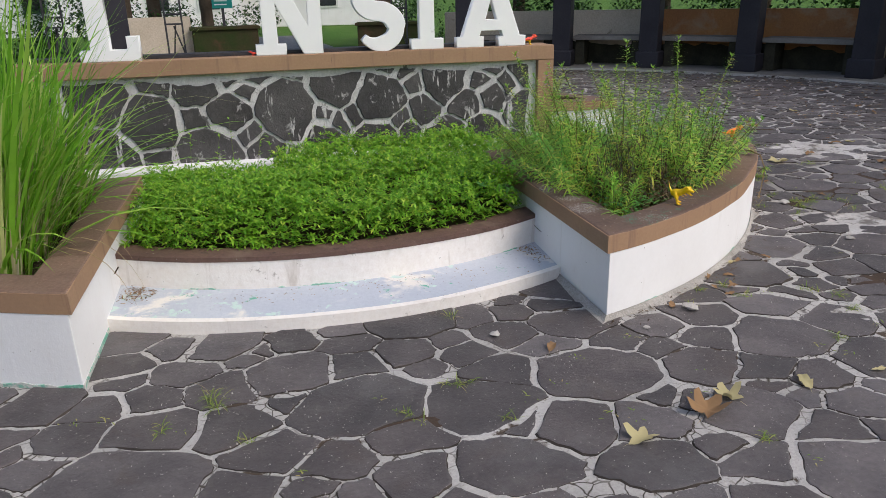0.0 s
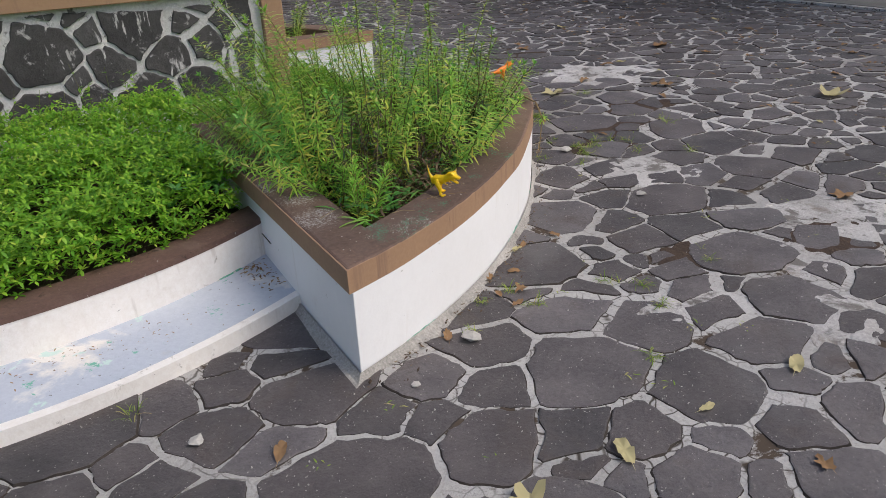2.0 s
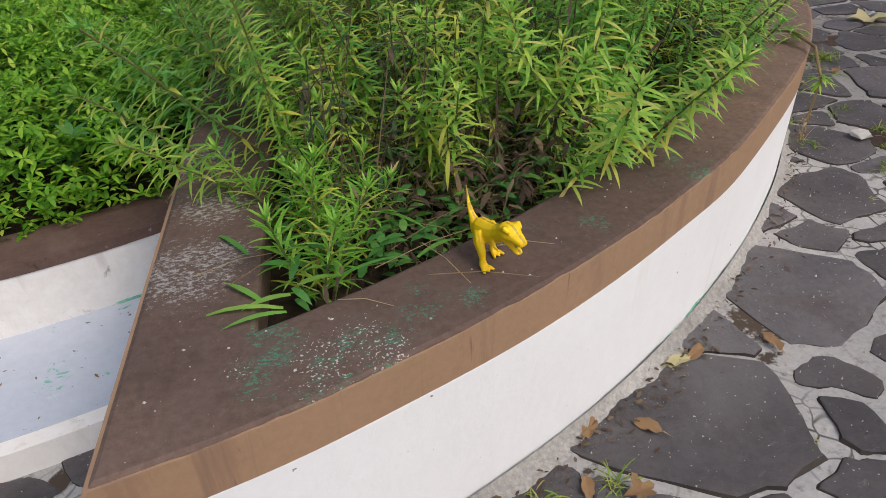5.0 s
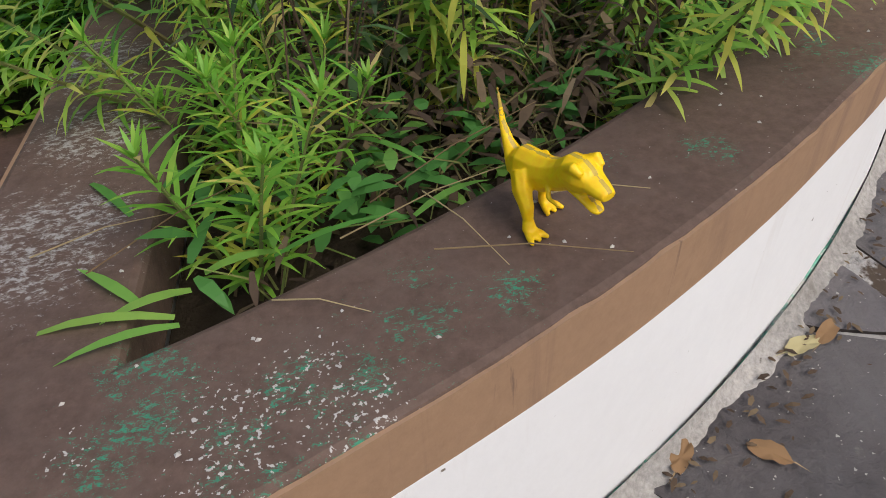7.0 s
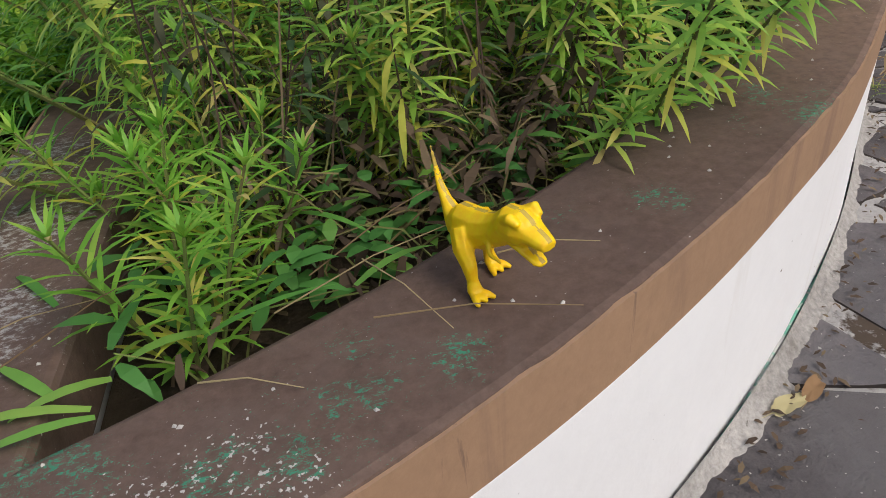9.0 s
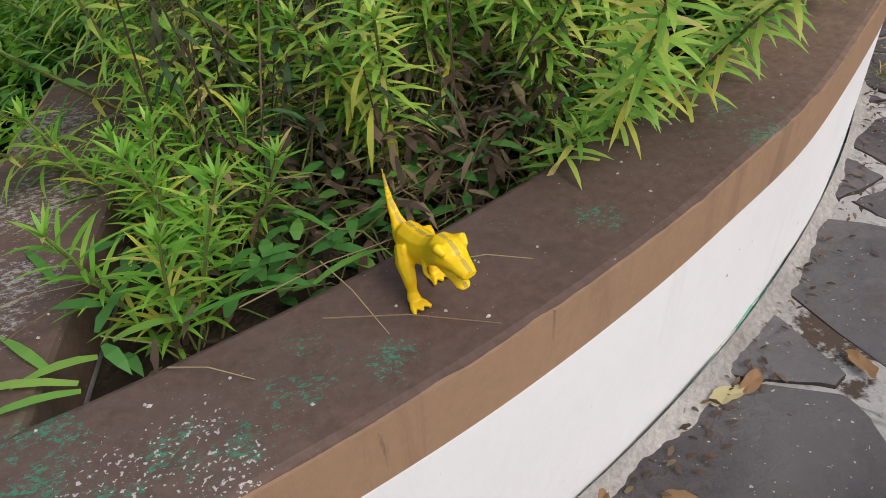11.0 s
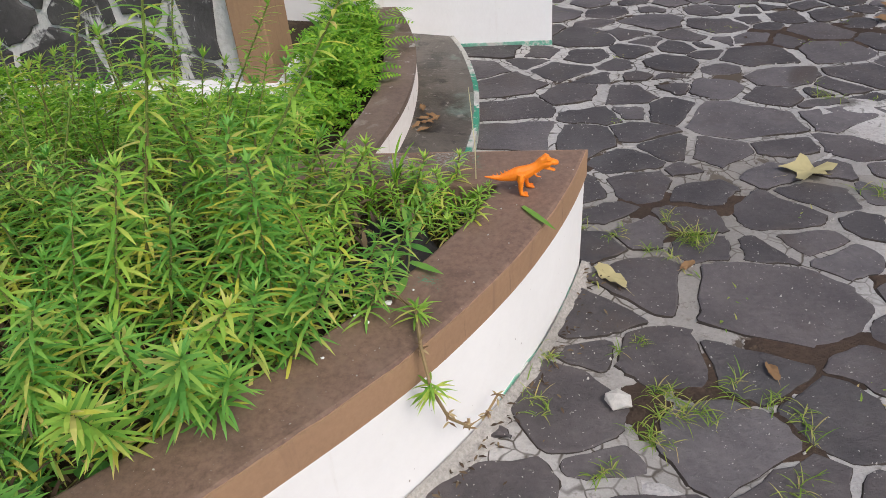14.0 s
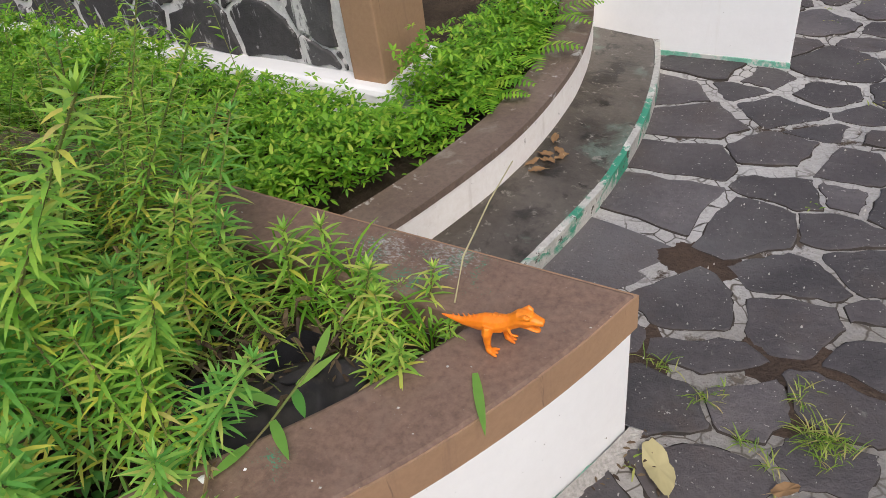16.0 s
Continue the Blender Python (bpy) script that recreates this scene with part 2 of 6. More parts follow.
m_orangetoy = surface("orange_toy_plastic", (0.88, 0.24, 0.015), (0.86, 0.19, 0.01), 0.4, (), (6, 120), (0.25, 0.001), 0.45)
m_redtoy = surface("red_toy_plastic", (0.72, 0.05, 0.03), (0.80, 0.10, 0.04), 0.4, (), (9, 120), (0.25, 0.001), 0.45)
m_pebble = surface("pale_pebble", (0.48, 0.46, 0.43), (0.38, 0.36, 0.33), 0.85)
m_sheet = surface("dusty_black_polythene", (0.026, 0.024, 0.026), (0.045, 0.039, 0.038), 0.7, [(9, 0.60, 0.72, (0.075, 0.06, 0.05))], (5, 50), (0.4, 0.003), 0.3)
m_dark = surface("black_plastic_pot", (0.02, 0.02, 0.024), (0.03, 0.03, 0.033), 0.5, (), (4, 50))


GREEN_SPOTS = ((1.396, -2.62, 0.14), (1.289, -2.634, 0.12), (1.258, -2.552, 0.08), (1.465, -2.53, 0.09), (1.566, -2.528, 0.05), (1.68, -2.36, 0.06), (1.794, -2.377, 0.06), (2.026, -2.208, 0.13), (2.651, -0.98, 0.16), (2.568, -1.02, 0.14), (2.45, -1.0, 0.12), (2.60, -1.50, 0.06))
PALE_SPOTS = ((1.387, -2.582, 0.06), (1.421, -2.622, 0.065), (1.335, -2.614, 0.07), (1.224, -2.622, 0.03), (1.332, -2.655, 0.06))
SCUFFS = ((1.13, -2.38, 0.15), (1.10, -1.99, 0.14), (1.15, -2.18, 0.12), (1.18, -2.34, 0.08), (2.61, -0.95, 0.12), (2.48, -0.99, 0.10))
DARKER_SPOTS = ((1.20, -2.35, 0.75), (1.72, -2.35, 0.70), (1.15, -1.75, 0.60))


def cap_paint():
    """Brown cap paint with worn green flakes and pale specks on the trodden top."""
    m, n, l, b = nodes_of("worn_brown_cap_paint", 0.72, 0, 0.3)
    geo = n.new("ShaderNodeNewGeometry").outputs["Position"]
    big = noise_node(n, l, geo, 1.8, 5)
    fine = noise_node(n, l, geo, 70, 6, 0.7)
    c = mix(n, l, ramp(n, l, big, [(0.35, grey(0)), (0.68, grey(1))]), (0.165, 0.105, 0.078), (0.205, 0.132, 0.098))
    c = mix(n, l, 0.45, c, ramp(n, l, fine, [(0.3, grey(0.2)), (0.7, grey(0.85))]), "OVERLAY")
    c = mix(n, l, ramp(n, l, noise_node(n, l, geo, 13, 7, 0.7, 0.5), [(0.48, grey(0)), (0.70, grey(0.7))]), c, (0.21, 0.145, 0.112))
    c = mix(n, l, ramp(n, l, noise_node(n, l, geo, 6, 7, 0.7, 0.8), [(0.55, grey(0)), (0.72, grey(0.8))]), c, (0.105, 0.068, 0.054))
    def worn(spots):
        """Soft spots of x, y, radius, joined: where feet and seats have rubbed the paint, and the darker areas."""
        best = None
        for x, y, r in spots:
            d = n.new("ShaderNodeVectorMath")
            d.operation = "DISTANCE"
            d.inputs[1].default_value = (x, y, 0.4)
            l.new(geo, d.inputs[0])
            k = n.new("ShaderNodeMapRange")
            k.inputs["From Min"].default_value, k.inputs["From Max"].default_value = r, r * 0.35
            l.new(d.outputs["Value"], k.inputs["Value"])
            if best is None:
                best = k.outputs[0]
            else:
                mx = n.new("ShaderNodeMath")
                mx.operation = "MAXIMUM"
                l.new(best, mx.inputs[0]), l.new(k.outputs[0], mx.inputs[1])
                best = mx.outputs[0]
        return best

    # the cap is darker round the corner than towards the tip
    c = mix(n, l, worn(DARKER_SPOTS), c, mix(n, l, 1.0, c, (0.62, 0.63, 0.66), "MULTIPLY"))
    thin = mix(n, l, 1.0, ramp(n, l, noise_node(n, l, geo, 3.3, 3), [(0.52, grey(0)), (0.68, grey(1))]), (0.12, 0.12, 0.12), "MULTIPLY")
    patchy = ramp(n, l, noise_node(n, l, geo, 19, 4, 0.6), [(0.38, grey(0.15)), (0.60, grey(1))])
    area = mix(n, l, mix(n, l, 1.0, worn(GREEN_SPOTS), patchy, "MULTIPLY"), thin, (1.0, 1.0, 1.0))
    drag = n.new("ShaderNodeMapping")
    drag.inputs["Rotation"].default_value, drag.inputs["Scale"].default_value = (0, 0, radians(-32)), (115, 190, 140)
    l.new(geo, drag.inputs["Vector"])
    # flakes stay where fine noise plus the wear of the spot is high enough
    grain = noise_node(n, l, drag.outputs[0], 1.0, 9, 0.85, 0.4)
    left = n.new("ShaderNodeMath")
    left.operation = "MULTIPLY_ADD"
    left.inputs[1].default_value = 0.155
    l.new(area, left.inputs[0]), l.new(grain, left.inputs[2])
    flakes = ramp(n, l, left.outputs[0], [(0.655, grey(0)), (0.70, grey(0.9))])
    tone = mix(n, l, noise_node(n, l, geo, 40, 4), (0.014, 0.16, 0.09), (0.06, 0.36, 0.22))
    c = mix(n, l, flakes, c, tone)
    scuff = n.new("ShaderNodeMath")
    scuff.operation = "MULTIPLY_ADD"
    scuff.inputs[1].default_value = 0.17
    l.new(worn(SCUFFS), scuff.inputs[0]), l.new(noise_node(n, l, drag.outputs[0], 0.8, 9, 0.8), scuff.inputs[2])
    c = mix(n, l, ramp(n, l, scuff.outputs[0], [(0.66, grey(0)), (0.74, grey(0.8))]), c, (0.42, 0.41, 0.39))
    # pale flecks of odd size, thick where the cap is most worn
    speck = n.new("ShaderNodeMath")
    speck.operation = "MULTIPLY_ADD"
    speck.inputs[1].default_value = 0.125
    l.new(worn(PALE_SPOTS), speck.inputs[0]), l.new(noise_node(n, l, geo, 210, 3, 0.55), speck.inputs[2])
    c = mix(n, l, ramp(n, l, speck.outputs[0], [(0.718, grey(0)), (0.745, grey(1))]), c, (0.50, 0.48, 0.45))
    damp = ramp(n, l, noise_node(n, l, geo, 2.4, 5, 0.6, 0.5), [(0.58, grey(0)), (0.75, grey(1))])
    c = mix(n, l, mix(n, l, 1.0, damp, (0.5, 0.5, 0.5), "MULTIPLY"), c, (0.07, 0.052, 0.044))
    l.new(c, b.inputs["Base Color"])
    bump(n, l, b, fine, 0.45, 0.003)
    return m


m_cap = cap_paint()
m_bedcap = surface("red_brown_bed_paint", (0.135, 0.080, 0.062), (0.105, 0.064, 0.052), 0.72, [(5, 0.58, 0.72, (0.17, 0.115, 0.09)), (13, 0.62, 0.68, (0.055, 0.038, 0.03)), (38, 0.66, 0.70, (0.30, 0.27, 0.24))], (2.2, 70), (0.4, 0.003), 0.3)
m_fadedcap = surface("faded_grey_brown_paint", (0.175, 0.130, 0.104), (0.125, 0.088, 0.069), 0.75, [(6, 0.56, 0.66, (0.25, 0.215, 0.18)), (15, 0.60, 0.66, (0.42, 0.39, 0.36)), (4, 0.60, 0.72, (0.085, 0.066, 0.052))], (2.6, 70), (0.4, 0.003), 0.3)


def leaf_material(name, stops, rough=0.5, trans=0.25):
    """Leaf colour drifting from leaf to leaf; light passes the blade."""
    m, n, l, b = nodes_of(name, rough, 0, 0.35)
    isl = n.new("ShaderNodeNewGeometry").outputs["Random Per Island"]
    geo = n.new("ShaderNodeNewGeometry").outputs["Position"]
    c = ramp(n, l, isl, stops)
    c = mix(n, l, 0.3, c, ramp(n, l, noise_node(n, l, geo, 9, 4), [(0.3, grey(0.3)), (0.7, grey(0.75))]), "OVERLAY")
    l.new(c, b.inputs["Base Color"])
    t = n.new("ShaderNodeBsdfTranslucent")
    l.new(c, t.inputs[0])
    s = n.new("ShaderNodeMixShader")
    s.inputs[0].default_value = trans
    l.new(b.outputs[0], s.inputs[1]), l.new(t.outputs[0], s.inputs[2])
    l.new(s.outputs[0], n["Material Output"].inputs[0])
    return m


m_leaf = leaf_material("narrow_green_leaf", [(0, (0.17, 0.39, 0.055)), (0.4, (0.30, 0.54, 0.08)), (0.72, (0.43, 0.63, 0.10)), (0.92, (0.59, 0.65, 0.14)), (1, (0.70, 0.61, 0.22))], 0.42, 0.45)
m_leafdeep = leaf_material("deep_green_leaf", [(0, (0.13, 0.37, 0.07)), (0.55, (0.23, 0.49, 0.09)), (0.88, (0.36, 0.58, 0.11)), (1, (0.60, 0.59, 0.16))], 0.42, 0.45)
m_fresh = leaf_material("fresh_green_leaf", [(0, (0.18, 0.44, 0.05)), (0.6, (0.28, 0.55, 0.07)), (1, (0.42, 0.62, 0.10))], 0.45, 0.45)
m_clover = leaf_material("bright_clover_leaf", [(0, (0.095, 0.27, 0.018)), (0.5, (0.19, 0.41, 0.03)), (0.88, (0.30, 0.52, 0.045)), (1, (0.44, 0.56, 0.075))], 0.5, 0.38)
m_darkherb = leaf_material("dark_herb_leaf", [(0, (0.055, 0.17, 0.035)), (0.7, (0.09, 0.26, 0.055)), (1, (0.16, 0.31, 0.05))], 0.5, 0.3)
m_blade = leaf_material("tall_grass_blade", [(0, (0.14, 0.36, 0.025)), (0.6, (0.26, 0.52, 0.045)), (0.85, (0.40, 0.60, 0.10)), (1, (0.62, 0.62, 0.28))], 0.5, 0.42)
m_straw = leaf_material("dry_straw", [(0, (0.15, 0.09, 0.05)), (0.5, (0.26, 0.18, 0.09)), (1, (0.42, 0.34, 0.18))], 0.8, 0.1)
m_deadleaf = leaf_material("dead_brown_leaf", [(0, (0.045, 0.03, 0.02)), (0.6, (0.10, 0.065, 0.04)), (1, (0.19, 0.14, 0.08))], 0.8, 0.1)
m_yellowing = leaf_material("yellowed_narrow_leaf", [(0, (0.52, 0.56, 0.07)), (0.6, (0.68, 0.64, 0.12)), (1, (0.62, 0.50, 0.20))], 0.55, 0.4)
m_brush = leaf_material("dull_brush_leaf", [(0, (0.035, 0.07, 0.025)), (0.45, (0.06, 0.12, 0.035)), (0.75, (0.075, 0.055, 0.032)), (1, (0.12, 0.075, 0.045))], 0.6, 0.2)
m_palestraw = leaf_material("pale_straw", [(0, (0.34, 0.30, 0.15)), (0.5, (0.50, 0.46, 0.26)), (1, (0.62, 0.60, 0.42))], 0.7, 0.25)
m_tuft = leaf_material("joint_weed_leaf", [(0, (0.13, 0.25, 0.03)), (0.5, (0.24, 0.34, 0.05)), (0.85, (0.40, 0.40, 0.12)), (1, (0.44, 0.34, 0.16))], 0.6, 0.3)
m_dryleaf = leaf_material("dry_fallen_leaf", [(0, (0.14, 0.075, 0.04)), (0.6, (0.26, 0.155, 0.075)), (1, (0.38, 0.28, 0.15))], 0.8, 0.1)
m_yellowleaf = leaf_material("yellowing_leaf", [(0, (0.42, 0.36, 0.17)), (1, (0.55, 0.49, 0.27))], 0.6, 0.2)
m_stem = surface("green_brown_stem", (0.15, 0.22, 0.05), (0.17, 0.13, 0.06), 0.8, (), (6, 40))
m_purple = leaf_material("purple_petal", [(0, (0.26, 0.15, 0.46)), (1, (0.42, 0.30, 0.62))], 0.6, 0.3)
m_tree = leaf_material("tree_foliage", [(0, (0.018, 0.055, 0.012)), (0.6, (0.04, 0.11, 0.02)), (1, (0.09, 0.17, 0.03))], 0.6, 0.2)

# ---- mesh helpers ----
def mesh_from(name, verts, faces, material, smooth=False):
    me = bpy.data.meshes.new(name)
    me.from_pydata([tuple(v) for v in verts], [], faces)
    me.update()
    if material:
        me.materials.append(material)
    if smooth:
        me.polygons.foreach_set("use_smooth", [True] * len(me.polygons))
    return me


def from_bm(bm, name, material, smooth=False):
    bmesh.ops.recalc_face_normals(bm, faces=bm.faces)
    me = bpy.data.meshes.new(name)
    bm.to_mesh(me)
    bm.free()
    me.materials.append(material)
    if smooth:
        me.polygons.foreach_set("use_smooth", [True] * len(me.polygons))
    return me


def part(name, data, parent, label="", m=None):
    ob = new(name, data)
    ob.parent = parent
    if m is not None:
        ob.matrix_local = m
    if label:
        tagged(ob, label)
    return ob


HOLDERS = {"planter", "flower bed", "column", "bench", "bracket", "rail", "tree", "house", "shrub", "sign", "monument wall"}


def thing(name, label, category, at=None, group="", kind="", data=None):
    ob = new(name, data or (bpy.data.meshes.new(name) if category not in HOLDERS else None))
    if at is not None:
        ob.matrix_basis = at
    return tagged(ob, label, category, group, kind)


def box(x0, x1, y0, y1, z0, z1, bevel=0.006, cuts=0, wob=0.0, seed=0):
    bm = bmesh.new()
    bmesh.ops.create_cube(bm, size=1, matrix=Matrix.LocRotScale(((x0 + x1) / 2, (y0 + y1) / 2, (z0 + z1) / 2), None, (x1 - x0, y1 - y0, z1 - z0)))
    if cuts:
        bmesh.ops.subdivide_edges(bm, edges=bm.edges, cuts=cuts, use_grid_fill=True)
    if bevel:
        ed = [e for e in bm.edges if e.calc_face_angle(0) > 0.6]
        bmesh.ops.bevel(bm, geom=ed, offset=bevel, segments=2, affect="EDGES", profile=0.5)
    if wob:
        for v in bm.verts:
            v.co += Vector(noise.noise_vector(v.co * 3 + Vector((seed, 0, 0)))) * wob
    return bm


def prism(outline, z0, z1, bevel=0.008, wob=0.0):
    """A closed outline of (x, y) raised from z0 to z1 with rounded top edges."""
    bm = bmesh.new()
    low = [bm.verts.new((x, y, z0)) for x, y in outline]
    f = bm.faces.new(low)
    r = bmesh.ops.extrude_face_region(bm, geom=[f])
    top = [v for v in r["geom"] if isinstance(v, bmesh.types.BMVert)]
    for v in top:
        v.co.z = z1
    if wob:
        for v in bm.verts:
            q = noise.noise_vector(Vector((v.co.x * 2.5, v.co.y * 2.5, v.co.z * 3)))
            v.co += Vector((q.x, q.y, q.z * 0.6)) * wob
    if bevel:
        ed = [e for e in bm.edges if len(e.link_faces) == 2 and e.calc_face_angle(0) > 0.5]
        bmesh.ops.bevel(bm, geom=ed, offset=bevel, segments=2, affect="EDGES", profile=0.5)
    bmesh.ops.triangulate(bm, faces=[g for g in bm.faces if len(g.verts) > 4])
    return bm


def arc(r, a0, a1, n, centre=(0, 0)):
    return [(centre[0] + r * math.cos(radians(a0 + (a1 - a0) * i / n)), centre[1] + r * math.sin(radians(a0 + (a1 - a0) * i / n))) for i in range(n + 1)]


def ring_part(r0, r1, a0, a1, z0, z1, n=48, bevel=0.008, wob=0.0):
    return prism(arc(r1, a0, a1, n) + arc(r0, a1, a0, n), z0, z1, bevel, wob)


def clip(poly, nx, ny, c):
    """The part of a polygon where nx * x + ny * y <= c."""
    out = []
    for i in range(len(poly)):
        (ax, ay), (bx, by) = poly[i - 1], poly[i]
        da, db = nx * ax + ny * ay - c, nx * bx + ny * by - c
        if (da <= 0) != (db <= 0):
            k = da / (da - db)
            out.append((ax + (bx - ax) * k, ay + (by - ay) * k))
        if db <= 0:
            out.append((bx, by))
    return out


def scatter(rng, sizes, inside, x0, x1, y0, y1, first=()):
    """Seeds of uneven size packed without crowding: rows of x, y, r. sizes: (r, tries)."""
    cell, grid, rows = 0.4, {}, []

    def put(x, y, r):
        grid.setdefault((int(x // cell), int(y // cell)), []).append((x, y, r))
        rows.append((x, y, r))

    for x, y, r in first:
        put(x, y, r)
    for r, tries in sizes:
        for _ in range(tries):
            x, y, q = rng.uniform(x0, x1), rng.uniform(y0, y1), r * rng.uniform(0.8, 1.2)
            if not inside(x, y, q):
                continue
            gx, gy = int(x // cell), int(y // cell)
            if all((x - u) ** 2 + (y - v) ** 2 > (q + w) ** 2 * 0.92 for i in (-2, -1, 0, 1, 2) for j in (-2, -1, 0, 1, 2) for u, v, w in grid.get((gx + i, gy + j), ())):
                put(x, y, q)
    return rows, grid, cell


def cells(seeds, rng, gaps, reach=1.2, slim=1.7, wide=None):
    """Outlines of the stones round their seeds, each fitted against its neighbours with a joint between."""
    rows, grid, cell = seeds
    out = []
    k = int(reach // cell) + 1
    for x, y, r in rows:
        lim, turn = r * 2.3, rng.uniform(0, 1)
        poly = [(x + lim * rng.uniform(0.85, 1.15) * math.cos(a), y + lim * math.sin(a)) for a in (turn + i * math.pi / 4 for i in range(8))]
        gx, gy = int(x // cell), int(y // cell)
        for i in range(-k, k + 1):
            for j in range(-k, k + 1):
                for u, v, w in grid.get((gx + i, gy + j), ()):
                    dx, dy = u - x, v - y
                    dd = dx * dx + dy * dy
                    if 1e-9 < dd < reach * reach and poly:
                        gap = gaps[0] + (gaps[1] - gaps[0]) * random.Random(round((x + u) * 5e3) * 7919 + round((y + v) * 5e3)).random() ** slim
                        if wide:
                            gap *= wide(x, y)
                        poly = clip(poly, dx, dy, (u * u + v * v - x * x - y * y + r * r - w * w) / 2 - gap * math.sqrt(dd))
        if len(poly) >= 3:
            out.append((x, y, r, poly))
    return out


def soften(poly, rng, rag, warp=0.0, nick=(0.002, 0.013)):
    """Cut the corners of a cell a little and fray its edges."""
    cx, cy = sum(p[0] for p in poly) / len(poly), sum(p[1] for p in poly) / len(poly)
    pts = []
    for i in range(len(poly)):
        a, b = poly[i], poly[(i + 1) % len(poly)]
        L = math.hypot(b[0] - a[0], b[1] - a[1])
        if L < 0.012:
            pts.append(a)
            continue
        cut = min(0.24, rng.uniform(*nick) / L)
        nx, ny = (b[1] - a[1]) / L, (a[0] - b[0]) / L
        ks = (cut, 1 - cut) if L < 0.05 else ((cut, 0.5, 1 - cut) if L < 0.11 else (cut, 0.24, 0.42, 0.6, 0.8, 1 - cut))
        for k in ks:
            w = rng.uniform(-rag, rag * 0.4) * min(1, L / 0.12)
            pts.append((a[0] + (b[0] - a[0]) * k + nx * w, a[1] + (b[1] - a[1]) * k + ny * w))
    if warp:
        pts = [bend(x, y, warp) for x, y in pts]
        cx, cy = bend(cx, cy, warp)
    return pts, cx, cy


def bend(x, y, k):
    """Shift a point by a smooth field, so that straight joints run crooked."""
    a, b = noise.noise_vector(Vector((x * 2.6, y * 2.6, 1.5))), noise.noise_vector(Vector((x * 11, y * 11, 4.5)))
    return x + k * (a.x + 0.36 * b.x), y + k * (a.y + 0.36 * b.y)


def slab(outline, cx, cy, h, deep, rng, slope=0.004, flare=0.0):
    """Stone: a frayed outline with sloping sides and a slightly tilted, uneven top, about its own centre."""
    n = len(outline)
    tx, ty = rng.uniform(-0.014, 0.014), rng.uniform(-0.014, 0.014)
    verts = []
    for x, y in outline:
        L = math.hypot(x - cx, y - cy) or 1
        k = 1 + flare * rng.uniform(-0.2, 1.0) / L
        verts.append(((x - cx) * k, (y - cy) * k, -deep))
    for x, y in outline:
        L = math.hypot(x - cx, y - cy) or 1
        k = max(0.5, 1 - slope / L)
        u, v = (x - cx) * k, (y - cy) * k
        verts.append((u, v, h - 0.0015 + u * tx + v * ty + rng.uniform(-0.001, 0.001)))
    for x, y in outline:
        L = math.hypot(x - cx, y - cy) or 1
        k = max(0.35, 1 - (slope + 0.0055) / L)
        u, v = (x - cx) * k, (y - cy) * k
        verts.append((u, v, h + u * tx + v * ty))
    faces = [(i, (i + 1) % n, n + (i + 1) % n, n + i) for i in range(n)]
    faces += [(n + i, n + (i + 1) % n, 2 * n + (i + 1) % n, 2 * n + i) for i in range(n)]
    faces.append(tuple(range(2 * n, 3 * n)))
    return verts, faces


class Heap:
    """Gathers many small pieces into one mesh."""

    def __init__(self):
        self.v, self.f = [], []

    def add(self, verts, faces, off=(0, 0, 0)):
        k = len(self.v)
        self.v += [(x + off[0], y + off[1], z + off[2]) for x, y, z in verts]
        self.f += [tuple(i + k for i in f) for f in faces]

    def mesh(self, name, material, smooth=False):
        return mesh_from(name, self.v, self.f, material, smooth)


def blade(heap, base, direction, length, width, droop, rng, segs=3, fold=0.25):
    """A leaf: a folded strip from base that starts along direction and bends down."""
    d = Vector(direction).normalized()
    side = d.cross(Vector((0, 0, 1)))
    if side.length < 0.05:
        a = rng.uniform(0, 6.28)
        side = Vector((math.cos(a), math.sin(a), 0))
    side.normalize()
    up = side.cross(d).normalized()
    p, k = Vector(base), len(heap.v)
    step = length / segs
    prof = {2: (0.5, 1.0, 0), 3: (0.4, 1.0, 0.75, 0), 4: (0.4, 0.9, 1.0, 0.65, 0), 5: (0.6, 0.9, 1.0, 0.85, 0.5, 0), 6: (0.7, 0.9, 1.0, 0.95, 0.75, 0.4, 0)}[segs]
    for i in range(segs + 1):
        w = width * prof[i] / 2
        if i < segs:
            heap.v += [tuple(p - side * w + up * w * fold), tuple(p + side * w + up * w * fold)]
        else:
            heap.v.append(tuple(p))
        d = (d + Vector((0, 0, -droop / segs))).normalized()
        p = p + d * step
    for i in range(segs - 1):
        a = k + 2 * i
        heap.f.append((a, a + 1, a + 3, a + 2))
    a = k + 2 * (segs - 1)
    heap.f.append((a, a + 1, a + 2))


def stick(heap, pts, r0, r1, sides=5):
    """A tapered twig along points."""
    k, n = len(heap.v), len(pts)
    for i, p in enumerate(pts):
        p = Vector(p)
        d = (Vector(pts[min(i + 1, n - 1)]) - Vector(pts[max(i - 1, 0)])).normalized()
        a = d.orthogonal().normalized()
        b = d.cross(a)
        r = r0 + (r1 - r0) * i / (n - 1)
        for j in range(sides):
            t = 6.2832 * j / sides
            heap.v.append(tuple(p + (a * math.cos(t) + b * math.sin(t)) * r))
    for i in range(n - 1):
        for j in range(sides):
            q = (j + 1) % sides
            heap.f.append((k + i * sides + j, k + i * sides + q, k + (i + 1) * sides + q, k + (i + 1) * sides + j))
    heap.f.append(tuple(k + (n - 1) * sides + j for j in range(sides)))

